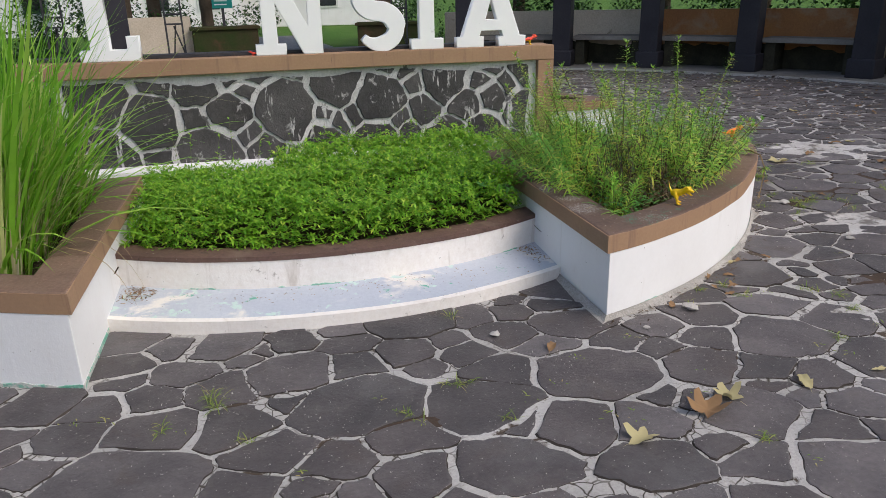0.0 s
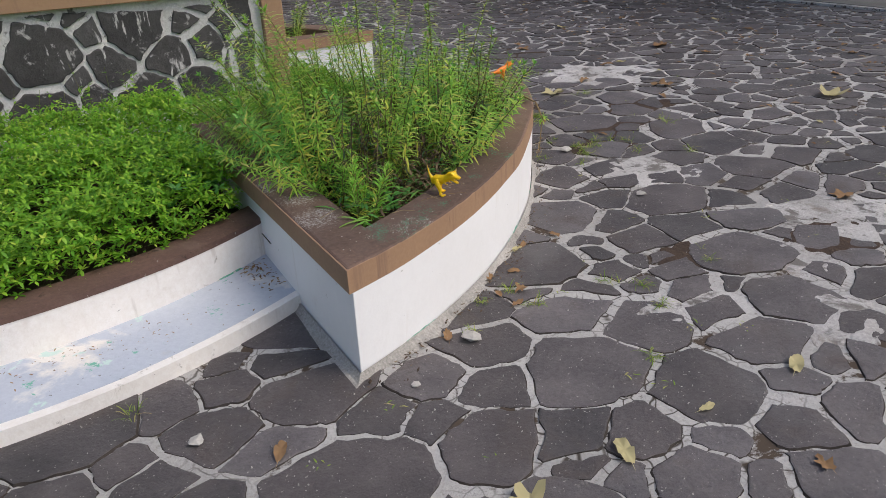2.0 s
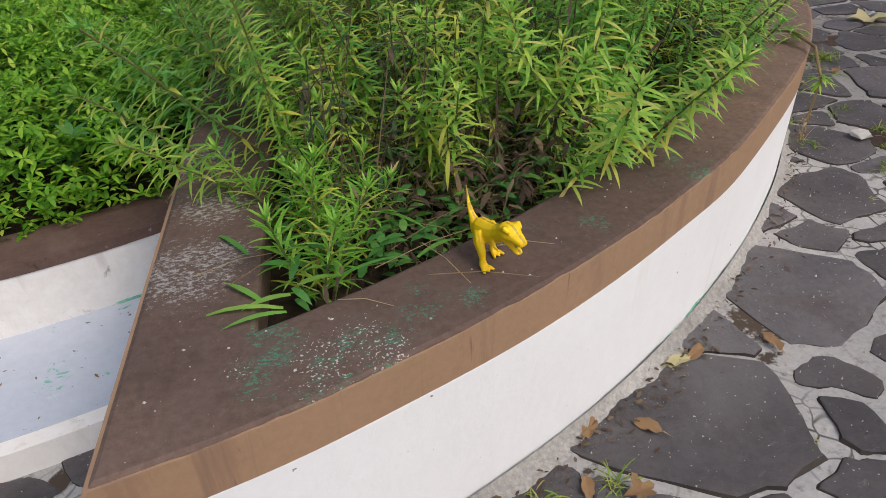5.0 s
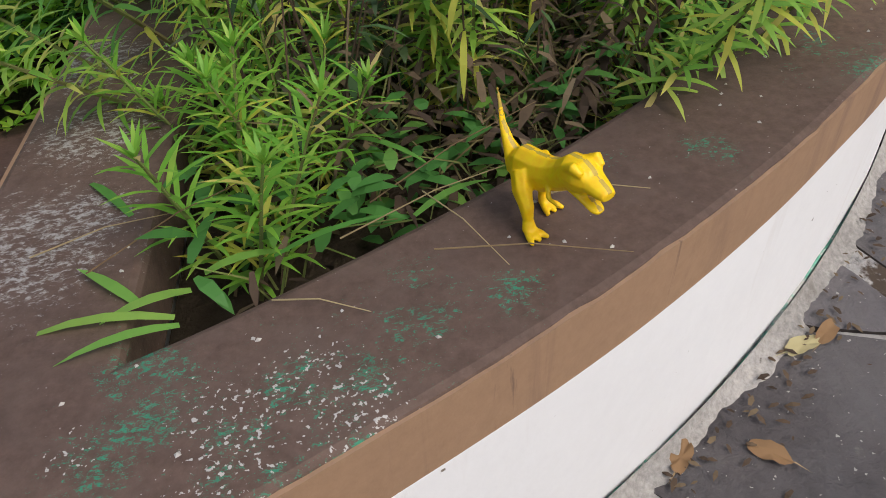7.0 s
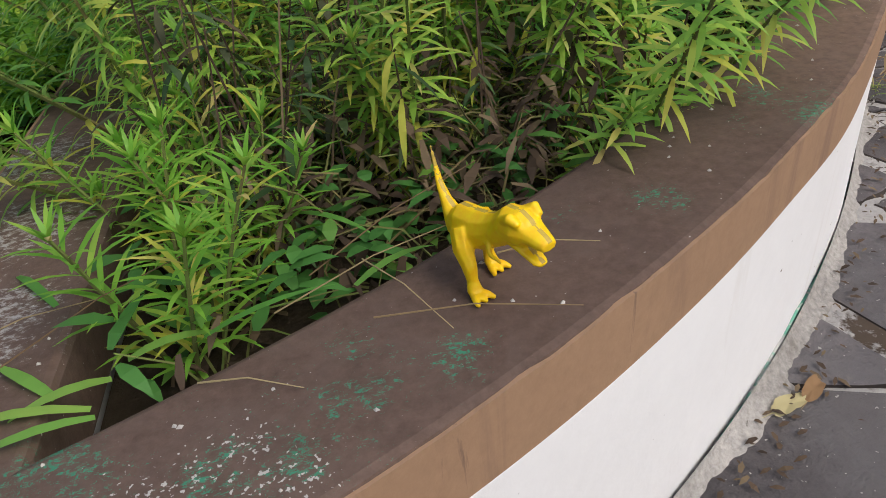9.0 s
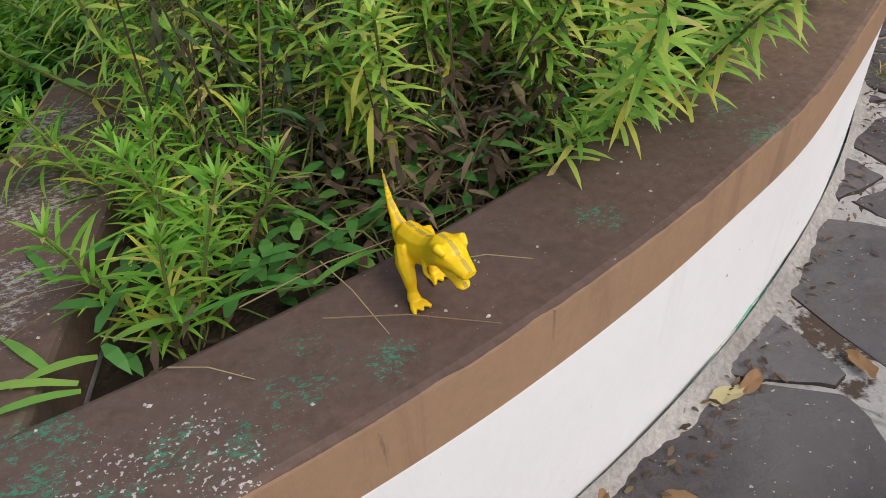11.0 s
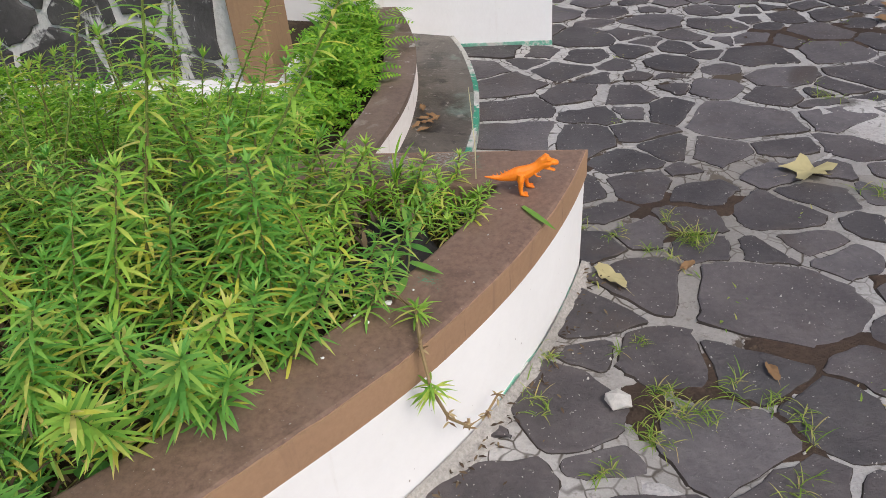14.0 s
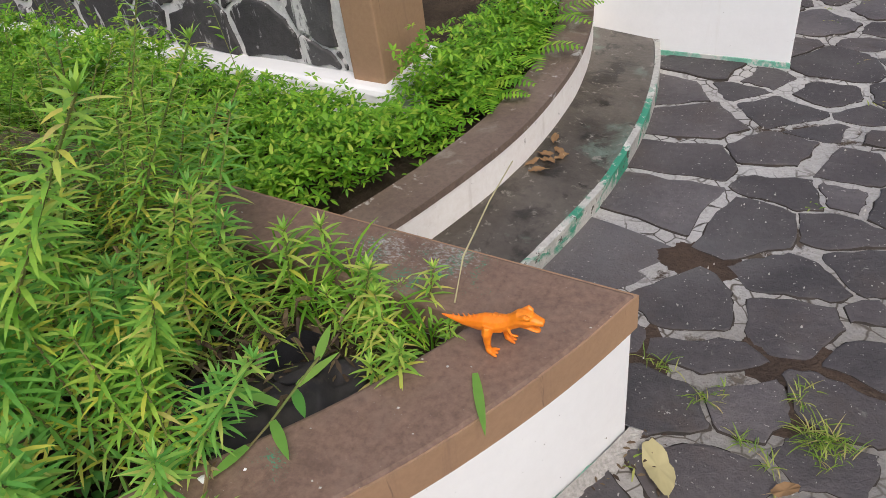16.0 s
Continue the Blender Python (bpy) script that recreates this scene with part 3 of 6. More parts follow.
# ---- the plaza, laid out round the middle of the lettered wall ----
PLAZA = 9.15
ground = thing("ground", "dark green lawn and earth round the plaza", "ground", kind="structure")
bm = bmesh.new()
bmesh.ops.create_circle(bm, cap_ends=True, segments=96, radius=900, matrix=Matrix.Translation((0, 0, -0.06)))
ground.data = from_bm(bm, "ground", m_lawn)
pavement = thing("pavement", "grey mortar bed of the round crazy-paved plaza", "pavement", kind="structure")
bm = bmesh.new()
N_R, N_A = 92, 220
rings = []
for i in range(N_R + 1):
    r = 0.3 + (PLAZA + 1.15 - 0.3) * i / N_R
    rings.append([bm.verts.new((r * math.cos(6.28319 * j / N_A), r * math.sin(6.28319 * j / N_A), 0.004 * noise.noise(Vector((r * math.cos(6.28319 * j / N_A) * 4, r * math.sin(6.28319 * j / N_A) * 4, 0))) * 0.7 - 0.0015)) for j in range(N_A)])
for i in range(N_R):
    for j in range(N_A):
        bm.faces.new((rings[i][j], rings[i + 1][j], rings[i + 1][(j + 1) % N_A], rings[i][(j + 1) % N_A]))
pavement.data = from_bm(bm, "pavement", m_mortar, True)

# way out between the two low boxes, and the concrete apron under the columns
path_out = thing("path", "dark stone path leading out of the plaza", "path", kind="structure")
path_out.data = from_bm(box(-2.4, 3.0, 9.0, 24, -0.2, -0.004, 0.0, 0), "path", m_wetpath)
path_out.matrix_basis = pose(0, 0, 0, 0, 0, 4)
apron = thing("apron", "low grey concrete apron along the curved wall", "pavement", kind="structure")
apron.data = from_bm(ring_part(PLAZA, 10.4, 0, 70, -0.1, 0.035, 60, 0.01), "apron", m_concrete)
kerb = thing("kerb", "pale concrete kerb line round the paving", "kerb", kind="structure")
kerb.data = from_bm(ring_part(PLAZA - 0.10, PLAZA - 0.003, -20, 72, -0.05, 0.028, 90, 0.008), "kerb", m_mortar)

# ---- curved back wall with columns and benches ----
def back_wall(a0, a1, top, material, name, label):
    w = thing(name, label, "wall", kind="structure")
    w.data = from_bm(ring_part(10.2, 10.38, a0, a1, -0.05, top, max(4, int(a1 - a0)), 0.012), name, material)
    return w


back_wall(45.85, 70, 1.03, m_cream, "wall_cream", "low curved cream rendered wall behind the benches")
back_wall(24.6, 45.8, 1.03, m_orange, "wall_orange", "low curved rust-orange stained wall behind the benches")
back_wall(10.9, 24.5, 1.5, m_eastwall, "wall_east", "stained cream rendered wall with dark mould at its foot")
back_wall(98.7, 105.6, 1.08, m_cream, "wall_west", "low curved cream wall beside the way out")
post = thing("wall_post", "white painted square post ending the wall", "post", kind="structure")
post.data = from_bm(box(-0.11, 0.11, -0.11, 0.11, -0.05, 1.75, 0.012), "wall_post", m_white)
post.matrix_basis = pose(10.24 * math.cos(radians(10.4)), 10.24 * math.sin(radians(10.4)), 0, 0, 0, 10.4)

column = thing("column", "black painted square column on a plain plinth", "column", pose(0, 0, 0), "columns along the curved wall")
part("shaft", from_bm(box(-0.17, 0.17, -0.17, 0.17, 0.0, 3.0, 0.015), "shaft", m_column), column)
part("plinth", from_bm(box(-0.21, 0.21, -0.21, 0.21, 0.03, 0.32, 0.02), "plinth", m_column), column)
for i, a in enumerate((55.7, 45.8, 35.5, 24.4, 67.2, 106.6)):
    m = pose(9.58 * math.cos(radians(a)), 9.58 * math.sin(radians(a)), 0, 0, 0, a)
    if i == 0:
        column.matrix_basis = m
    else:
        copy_thing(column, m)
for a0, a1 in ((56.9, 66.0), (46.9, 54.6), (36.6, 44.7), (25.6, 34.4)):
    b = thing("bench", "grey concrete slab bench against the curved wall", "bench", group="benches along the curved wall")
    part("seat", from_bm(ring_part(9.66, 10.19, a0, a1, 0.50, 0.58, 12, 0.012), "seat", m_concrete), b)
    for a in (a0 + 0.7, a1 - 0.7):
        # supports coloured near black for the shade under the seat
        part("support", from_bm(ring_part(9.74, 10.18, a - 0.5, a + 0.5, 0.036, 0.499, 2, 0.008), "support", m_mould_shade), b, "support blackened for the shade under the bench")
beam = thing("ring_beam", "black painted ring beam carried by the columns", "beam", kind="structure")
beam.data = from_bm(ring_part(9.40, 9.76, 22, 69, 3.0, 3.25, 40, 0.02), "ring_beam", m_column)
# unseen roof, assumed from the columns, added to darken the benches and wall
roof = thing("shelter_roof", "dark curved roof, unseen, added to shade the benches", "roof", kind="structure")
roof.data = from_bm(ring_part(8.9, 11.2, 20, 71, 3.254, 3.36, 50, 0.02), "shelter_roof", m_column)
# mould along the wall's foot, raised to paint the shade under the benches too
for a0, a1 in ((11.2, 24.3), (24.7, 70)):
    mould = ring_part(10.194, 10.21, a0, a1, 0.0, 0.40, 220, 0)
    for v in mould.verts:
        if v.co.z > 0.1:
            q = v.co * 1.0
            v.co.z += 0.10 * noise.noise(Vector((q.x * 1.6, q.y * 1.6, 1))) + 0.05 * noise.noise(Vector((q.x * 6, q.y * 6, 1)))
    tagged(new("mould", from_bm(mould, "mould", m_mould_shade)), "black mould and painted bench shade at the foot of the wall", "stain", kind="structure")

# low boxes beside the way out
for s, a in ((0, 95.2), (1, 76.5)):
    b = thing("hedge_box", "low dark mossy brown planter box beside the path", "planter", pose(10.0 * math.cos(radians(a)), 10.0 * math.sin(radians(a)), 0, 0, 0, a - 90), "boxes beside the way out")
    part("body", from_bm(box(-0.62, 0.62, -0.25, 0.25, -0.03, 0.82, 0.02), "body", m_moss), b)
    part("rim", from_bm(box(-0.66, 0.66, -0.29, 0.29, 0.821, 0.88, 0.012), "rim", m_moss), b)

# ---- raised planters, bed ring and low seats of the monument ----
def circle_through(a, b, c):
    ax, ay, bx, by, cx, cy = *a, *b, *c
    d = 2 * (ax * (by - cy) + bx * (cy - ay) + cx * (ay - by))
    ux = ((ax * ax + ay * ay) * (by - cy) + (bx * bx + by * by) * (cy - ay) + (cx * cx + cy * cy) * (ay - by)) / d
    uy = ((ax * ax + ay * ay) * (cx - bx) + (bx * bx + by * by) * (ax - cx) + (cx * cx + cy * cy) * (bx - ax)) / d
    return (ux, uy), math.hypot(ax - ux, ay - uy)


def sector(inset, corner=(1.070, 2.778), mid=(2.108, 2.20), tip=(2.966, 0.920), n=40, bow=None):
    """Outline of a planter: two straight sides and a bowed one, fuller towards the tip, drawn in by inset (the bowed one by bow)."""
    c, r = circle_through(corner, mid, tip)
    r -= inset if bow is None else bow
    full = lambda a: r + 0.006 + 0.030 * math.exp(-((math.degrees(a) - 28) / 11) ** 2)
    x0, y0 = corner[0] + inset, tip[1] + inset
    a0, a1 = 0.3, 1.2
    for _ in range(8):
        a0, a1 = math.asin((y0 - c[1]) / full(a0)), math.acos((x0 - c[0]) / full(a1))
    turns = [a0 + (a1 - a0) * i / n for i in range(n + 1)]
    return [(x0, y0)] + [(c[0] + full(a) * math.cos(a), c[1] + full(a) * math.sin(a)) for a in turns]


def frame_bm(outer, inner, z0, z1, bevel, wob=0.0):
    """A closed band between two outlines with as many corners."""
    bm = bmesh.new()
    n = len(outer)
    v = [[bm.verts.new((x, y, z)) for x, y in o] for o, z in ((outer, z0), (outer, z1), (inner, z1), (inner, z0))]
    for k in range(4):
        for i in range(n):
            j = (i + 1) % n
            bm.faces.new((v[k][i], v[k][j], v[(k + 1) % 4][j], v[(k + 1) % 4][i]))
    if wob:
        for w in bm.verts:
            q = noise.noise_vector(w.co * 3.1)
            w.co += Vector((q.x, q.y, 0.5 * q.z)) * wob
    if bevel:
        bmesh.ops.recalc_face_normals(bm, faces=bm.faces)
        ed = [e for e in bm.edges if e.calc_face_angle(0) > 0.6]
        bmesh.ops.bevel(bm, geom=ed, offset=bevel, segments=2, affect="EDGES", profile=0.5)
    return bm


def ragged(outline):
    """The outline pushed in and out by a few centimetres."""
    out = []
    for x, y in outline:
        k = 1 + (0.011 * noise.noise(Vector((x * 4, y * 4, 2))) + 0.003 * noise.noise(Vector((x * 17, y * 17, 2)))) / 1.0
        out.append((x * k, y * k))
    return out


def skirt_bm(outer, inner):
    """A rough fillet of mortar, sloping from the wall down to the paving."""
    bm = bmesh.new()
    n = len(outer)
    loops = []
    for k, z in ((0.0, -0.012), (0.06, -0.001), (0.3, 0.004), (0.5, 0.0075), (0.7, 0.012), (0.87, 0.018), (1.0, 0.026)):
        loops.append([])
        for (a, b), (c, d) in zip(outer, inner):
            x, y = a + (c - a) * k, b + (d - b) * k
            loops[-1].append(bm.verts.new((x, y, z + (0.004 * noise.noise(Vector((x * 22, y * 22, k))) + 0.003 * noise.noise(Vector((x * 60, y * 60, k))) if 0.05 < k < 0.95 else 0))))
    for p, q in zip(loops, loops[1:]):
        for i in range(n):
            bm.faces.new((p[i], p[(i + 1) % n], q[(i + 1) % n], q[i]))
    return bm


def band_bm(outer, inner):
    """The tan painted edge, with a wavering line where it meets the brown."""
    bm = frame_bm(outer, inner, 0.315, 0.399, 0, 0.006)
    for v in bm.verts:
        if v.co.z > 0.36:
            v.co.z += 0.0015 * noise.noise(Vector((v.co.x * 7, v.co.y * 7, 6))) + 0.0025 * noise.noise(Vector((v.co.x * 31, v.co.y * 31, 6))) - 0.003
    return bm


def planter(sx, sy, label):
    flip = lambda o: [(x * sx, y * sy) for x, y in o]
    p = thing("planter", label, "planter", group="raised corner planters")
    part("wall", from_bm(frame_bm(flip(sector(0.010, bow=0.001)), flip(sector(0.155)), -0.04, 0.313, 0.004, 0.006), "wall", m_white), p, "white painted rendered wall")
    part("cap", from_bm(frame_bm(flip(sector(0.0)), flip(sector(0.172)), 0.314, 0.40, 0.009, 0.006), "cap", m_cap), p, "worn brown painted cap")
    part("band", from_bm(band_bm(flip(sector(-0.0035, n=150, bow=-0.0015)), flip(sector(0.012, n=150))), "band", m_tan), p, "tan painted cap edge")
    if sx > 0 > sy:
        part("skirt", from_bm(skirt_bm(flip(ragged(sector(-0.040, n=300))), flip(sector(0.004, n=300, bow=-0.004))), "skirt", m_skirt), p, "ragged grey mortar skirt along the paving")
    line = frame_bm(flip(sector(0.0065, n=150, bow=-0.0015)), flip(sector(0.016, n=150)), -0.03, 0.014, 0)
    for v in line.verts:
        if v.co.z > 0:
            v.co.z += 0.030 * noise.noise(Vector((v.co.x * 4, v.co.y * 4, 4))) + 0.010 * noise.noise(Vector((v.co.x * 30, v.co.y * 30, 4)))
    part("paint_line", from_bm(line, "paint_line", m_green), p, "old green paint showing along the foot")
    part("soil", from_bm(prism(flip(sector(0.165)), 0.1, 0.30, 0, 0.02), "soil", m_soil), p, "dark damp soil")
    return p


planter(1, -1, "raised corner planter, white wall and worn brown cap, full of shoots")
planter(-1, -1, "raised corner planter, white wall and brown cap, with tall grass")
planter(1, 1, "raised corner planter with white wall and brown cap")
planter(-1, 1, "raised corner planter with white wall and brown cap")

bed = thing("flower_bed", "round low bed wall with brown top round the monument", "flower bed", kind="structure")
FRONT_R, SIDE_R = 2.17, 2.39
for a0, a1, r, top in ((-122, -58, FRONT_R, 0.213), (-24.6, 24.6, SIDE_R, 0.198), (58, 122, FRONT_R, 0.213), (155.4, 204.6, SIDE_R, 0.198)):
    part("bed_wall", from_bm(ring_part(r - 0.122, r, a0, a1, -0.04, top, 44, 0.004, 0.005), "bed_wall", m_bedwhite), bed, "white painted low bed wall")
    part("bed_cap", from_bm(ring_part(r - 0.135, r + 0.003, a0, a1, top + 0.0005, top + 0.024, 44, 0.006, 0.005), "bed_cap", m_bedcap if r == FRONT_R else m_fadedcap), bed, "brown painted top of the bed wall" if r == FRONT_R else "faded grey-brown top of the bed wall")
bm = bmesh.new()
bmesh.ops.create_grid(bm, x_segments=60, y_segments=60, size=2.3)
bmesh.ops.delete(bm, geom=[f for f in bm.faces if f.calc_center_median().length > (FRONT_R - 0.07 if abs(f.calc_center_median().x) < 1.09 else SIDE_R - 0.09)], context="FACES")
for v in bm.verts:
    v.co.z = 0.17 + 0.02 * noise.noise(v.co * 3)
part("bed_soil", from_bm(bm, "bed_soil", m_soil), bed, "dark soil of the bed")


def seat_top(x, y):
    """Height of the step seats: nearly level, falling a little to the outer edge."""
    r = math.hypot(x, y)
    return 0.074 - 0.018 * (r - FRONT_R) / 0.33 if abs(x) < 1.3 else 0.092 - 0.030 * (r - SIDE_R) / 0.26


for a0, a1, r0, r1, mat, lab in ((-120, -60, FRONT_R, 2.505, m_benchpaint, "low curved step seat with worn white and blue-grey paint"), (-22.9, 22.9, SIDE_R, 2.650, m_benchdark, "low curved step seat, wet and dark with moss and green paint")):
    seam = ring_part(r0 - 0.01, r0 + 0.006, a0, a1, 0.05, 0.09, 160, 0)
    for v in seam.verts:
        if v.co.z > 0.07:
            v.co.z += -0.019 + 0.026 * noise.noise(Vector((v.co.x * 5, v.co.y * 5, 7))) + 0.012 * noise.noise(Vector((v.co.x * 27, v.co.y * 27, 7)))
    part("paint_seam", from_bm(seam, "paint_seam", m_green), bed, "flaking green paint in the corner")
    s = thing("step_seat", lab, "step", group="curved step seats")
    s.data = from_bm(ring_part(r0 - 0.003, r1 - (0.034 if a0 < -60 else 0.020), a0, a1, -0.04, 0.2, 90, 0.006, 0.0), "step_seat", mat)
    for v in s.data.vertices:
        if v.co.z > 0.05:
            v.co.z = seat_top(v.co.x, v.co.y) + (v.co.z - 0.2) + 0.0025 * noise.noise(v.co * 7)
    part("nosing", from_bm(ring_part(r1 - (0.036 if a0 < -60 else 0.022), r1, a0, a1, -0.04, 0.060 if a0 < -60 else 0.064, 90, 0.010, 0.007), "nosing", m_bedwhite if a0 < -60 else m_edgegreen), s, "painted front edge")

# ---- the lettered wall ----
wall = thing("wall_monument", "low dark stone wall in a tan frame carrying letters", "monument wall", pose(0.004, 0.03, 0), kind="structure")
part("core", from_bm(box(-1.78, 1.78, -0.118, 0.07, 0.0, 0.905, 0.004, 0), "core", m_wallmortar), wall, "pale splashed mortar")
part("top_beam", from_bm(box(-1.885, 1.885, -0.165, 0.12, 0.9, 1.008, 0.006, 3, 0.004), "top_beam", m_tan), wall, "tan painted top beam")
for s in (-1, 1):
    part("pillar", from_bm(box(s * 1.82 - 0.065, s * 1.82 + 0.065, -0.163, 0.118, 0.0, 0.8995, 0.006, 2, 0.003), "pillar", m_tan), wall, "tan painted end pillar")
part("footing", from_bm(box(-1.94, 1.94, -0.215, 0.17, 0.0, 0.285, 0.02, 8, 0.014), "footing", m_white), wall, "white painted rough footing")
rng = random.Random(11)
seeds = scatter(rng, ((0.185, 260), (0.115, 700), (0.06, 1200)), lambda x, y, r: True, -1.74, 1.74, 0.26, 0.91)
for x, y, r, poly in cells(seeds, rng, (0.002, 0.022), 0.9):
    for nx, ny, c in ((1, 0, 1.70), (-1, 0, 1.70), (0, 1, 0.862), (0, -1, -0.27)):
        poly = clip(poly, nx, ny, c) if poly else poly
    if len(poly) < 3:
        continue
    out, cx, cy = soften(poly, rng, 0.008, 0.045)
    v, f = slab(out, cx, cy, 0.012, 0.01, rng, 0.007)
    part("stone", mesh_from("stone", v, f, m_wallstone), wall, m=Matrix.Translation((cx, -0.118, cy)) @ pose(0, 0, 0, 90))
rail = thing("base_rail", "black steel rail under the letters on the wall", "rail")
part("bar", from_bm(box(-1.80, 1.70, -0.01, 0.115, 1.0085, 1.034, 0.003), "bar", m_steel), rail)

# ---- letters ----
def letter(char, loops, x, label):
    cu = bpy.data.curves.new(char, "CURVE")
    cu.dimensions, cu.fill_mode, cu.extrude, cu.bevel_depth, cu.bevel_resolution = "2D", "BOTH", 0.034, 0.005, 1
    for lp in loops:
        sp = cu.splines.new("POLY")
        sp.points.add(len(lp) - 1)
        for p, (u, v) in zip(sp.points, lp):
            p.co = (u, v, 0, 1)
        sp.use_cyclic_u = True
    tmp = bpy.data.objects.new("tmp", cu)
    scene.collection.objects.link(tmp)
    me = bpy.data.meshes.new_from_object(tmp.evaluated_get(bpy.context.evaluated_depsgraph_get()))
    bpy.data.objects.remove(tmp)
    me.materials.clear()
    me.materials.append(m_letter)
    ob = thing("letter", label, "letter", pose(x, -0.080, 1.0135, 90), "white letters on the wall", data=me)
    return ob


H, SW, SH = 0.50, 0.105, 0.065
letter("L", [[(0, 0), (0.37, 0), (0.37, 0.15), (0.30, 0.15), (0.30, SH), (0.185, SH), (0.185, H - SH), (0.25, H - SH), (0.25, H), (0, H), (0, H - SH), (0.07, H - SH), (0.07, SH), (0, SH)]], -1.45, "chipped white tin letter L on the wall top")
letter("I", [[(0, 0), (0.235, 0), (0.235, SH), (0.168, SH), (0.168, H - SH), (0.235, H - SH), (0.235, H), (0, H), (0, H - SH), (0.067, H - SH), (0.067, SH), (0, SH)]], 0.783, "chipped white tin letter I on the wall top")
letter("N", [[(0, 0), (0.20, 0), (0.20, SH), (0.145, SH), (0.145, 0.36), (0.325, 0), (0.455, 0), (0.455, H - SH), (0.50, H - SH), (0.50, H), (0.32, H), (0.32, H - SH), (0.372, H - SH), (0.372, 0.16), (0.195, H), (0.0, H), (0, H - SH), (0.055, H - SH), (0.055, SH), (0, SH)]], -0.318, "chipped white tin letter N on the wall top")
letter("A", [[(0, 0), (0.20, 0), (0.20, SH), (0.165, SH), (0.182, 0.115), (0.345, 0.115), (0.362, SH), (0.325, SH), (0.325, 0), (0.53, 0), (0.53, SH), (0.487, SH), (0.335, H), (0.195, H), (0.043, SH), (0, SH)], [(0.212, 0.185), (0.264, 0.36), (0.315, 0.185)]], 1.127, "chipped white tin letter A on the wall top")


def s_outline():
    spine, n = [], 40
    for i in range(n + 1):
        t = i / n
        if t < 0.5:
            a = radians(35 + 235 * t * 2)
            spine.append((0.185 + 0.115 * math.cos(a), 0.365 + 0.095 * math.sin(a)))
        else:
            a = radians(90 - 235 * (t - 0.5) * 2)
            spine.append((0.185 + 0.130 * math.cos(a), 0.155 + 0.115 * math.sin(a)))
    left, right = [], []
    for i, (x, y) in enumerate(spine):
        ax, ay = spine[max(i - 1, 0)]
        bx, by = spine[min(i + 1, n)]
        L = math.hypot(bx - ax, by - ay)
        w = (0.022 + 0.030 * min(1, min(i, n - i) / 6)) * (1.0 + 0.25 * (abs(i - n / 2) < 8))
        left.append((x - (by - ay) / L * w, y + (bx - ax) / L * w))
        right.append((x + (by - ay) / L * w, y - (bx - ax) / L * w))
    return [left + right[::-1]]


letter("S", s_outline(), 0.36, "chipped white tin letter S on the wall top")

# steel frames that hold the letters from behind
def bracket(x, label):
    b = thing("letter_bracket", label, "bracket", pose(x, 0.08, 1.0345), "steel brackets behind the letters")
    for u in (-0.055, 0.055):
        part("upright", from_bm(box(u - 0.006, u + 0.006, -0.006, 0.006, 0, 0.40, 0.001), "upright", m_steel), b)
    for z in (0.19, 0.255, 0.395):
        part("crossbar", from_bm(box(-0.062, 0.062, -0.0075, 0.0075, z, z + 0.012, 0.001), "crossbar", m_steel), b)
    for u, q in ((-0.02, 9), (0.05, -16)):
        part("strut", from_bm(box(-0.005, 0.005, -0.005, 0.005, 0, 0.19, 0.001), "strut", m_steel), b, m=pose(u, 0.012, 0, 0, q, 0))
    return b


bracket(-0.86, "bare black steel bracket where a letter is missing")
bracket(0.735, "black steel bracket behind a white letter")
bracket(-1.62, "black steel bracket at the end of the wall")

# ---- leafy shoots in the planter ----
def shoot(rng, leaves, gold, dry, base, height, lean, leaf=0.075, width=0.0062, bare=0.16, step=1.0, rise=0.16):
    """One upright stem set with narrow leaves, withered at the foot, yellowing low down and fresh at the tip."""
    stem = Heap()
    pts, p = [], Vector(base)
    d = Vector((lean[0], lean[1], 1)).normalized()
    n = 7
    for i in range(n + 1):
        pts.append(tuple(p))
        d = (d + Vector((rng.uniform(-0.06, 0.06) + lean[0] * 0.07, rng.uniform(-0.06, 0.06) + lean[1] * 0.07, 0.015))).normalized()
        p = p + d * (height / n)
    stick(stem, pts, 0.0036, 0.0018, 4)
    turn, t, old = rng.uniform(0, 6.28), 0.02, rng.uniform(0.28, 0.52)
    while t < 0.99:
        t += (0.0090 if t < 0.5 else 0.0066) * step / height * rng.uniform(0.8, 1.2)
        if t >= 1:
            break
        f = t * n
        q = Vector(pts[int(f)]).lerp(Vector(pts[int(f) + 1]), f - int(f))
        turn += 2.4 + rng.uniform(-0.3, 0.3)
        if t < bare:
            if rng.random() < 0.6:
                blade(dry, q, (math.cos(turn), math.sin(turn), -0.7), leaf * rng.uniform(0.5, 0.8), width * 0.8, 1.2, rng, 2)
            continue
        up = rise + 0.35 * t + rng.uniform(-0.15, 0.15)
        L = leaf * rng.uniform(0.68, 0.98) * (1 - 0.30 * max(0, t - 0.75) / 0.25)
        heap = gold if rng.random() < (0.46 if t < old else 0.07) else leaves
        blade(heap, q, (math.cos(turn), math.sin(turn), up), L, width * rng.uniform(0.85, 1.15), 1.0 - 0.4 * t, rng, 4)
    for i in range(10):
        turn += 2.4
        blade(leaves, pts[-1], (math.cos(turn), math.sin(turn), rng.uniform(0.9, 2.2)), leaf * rng.uniform(0.28, 0.5), width * 0.8, 0.3, rng, 3)
    return stem, pts[-1]


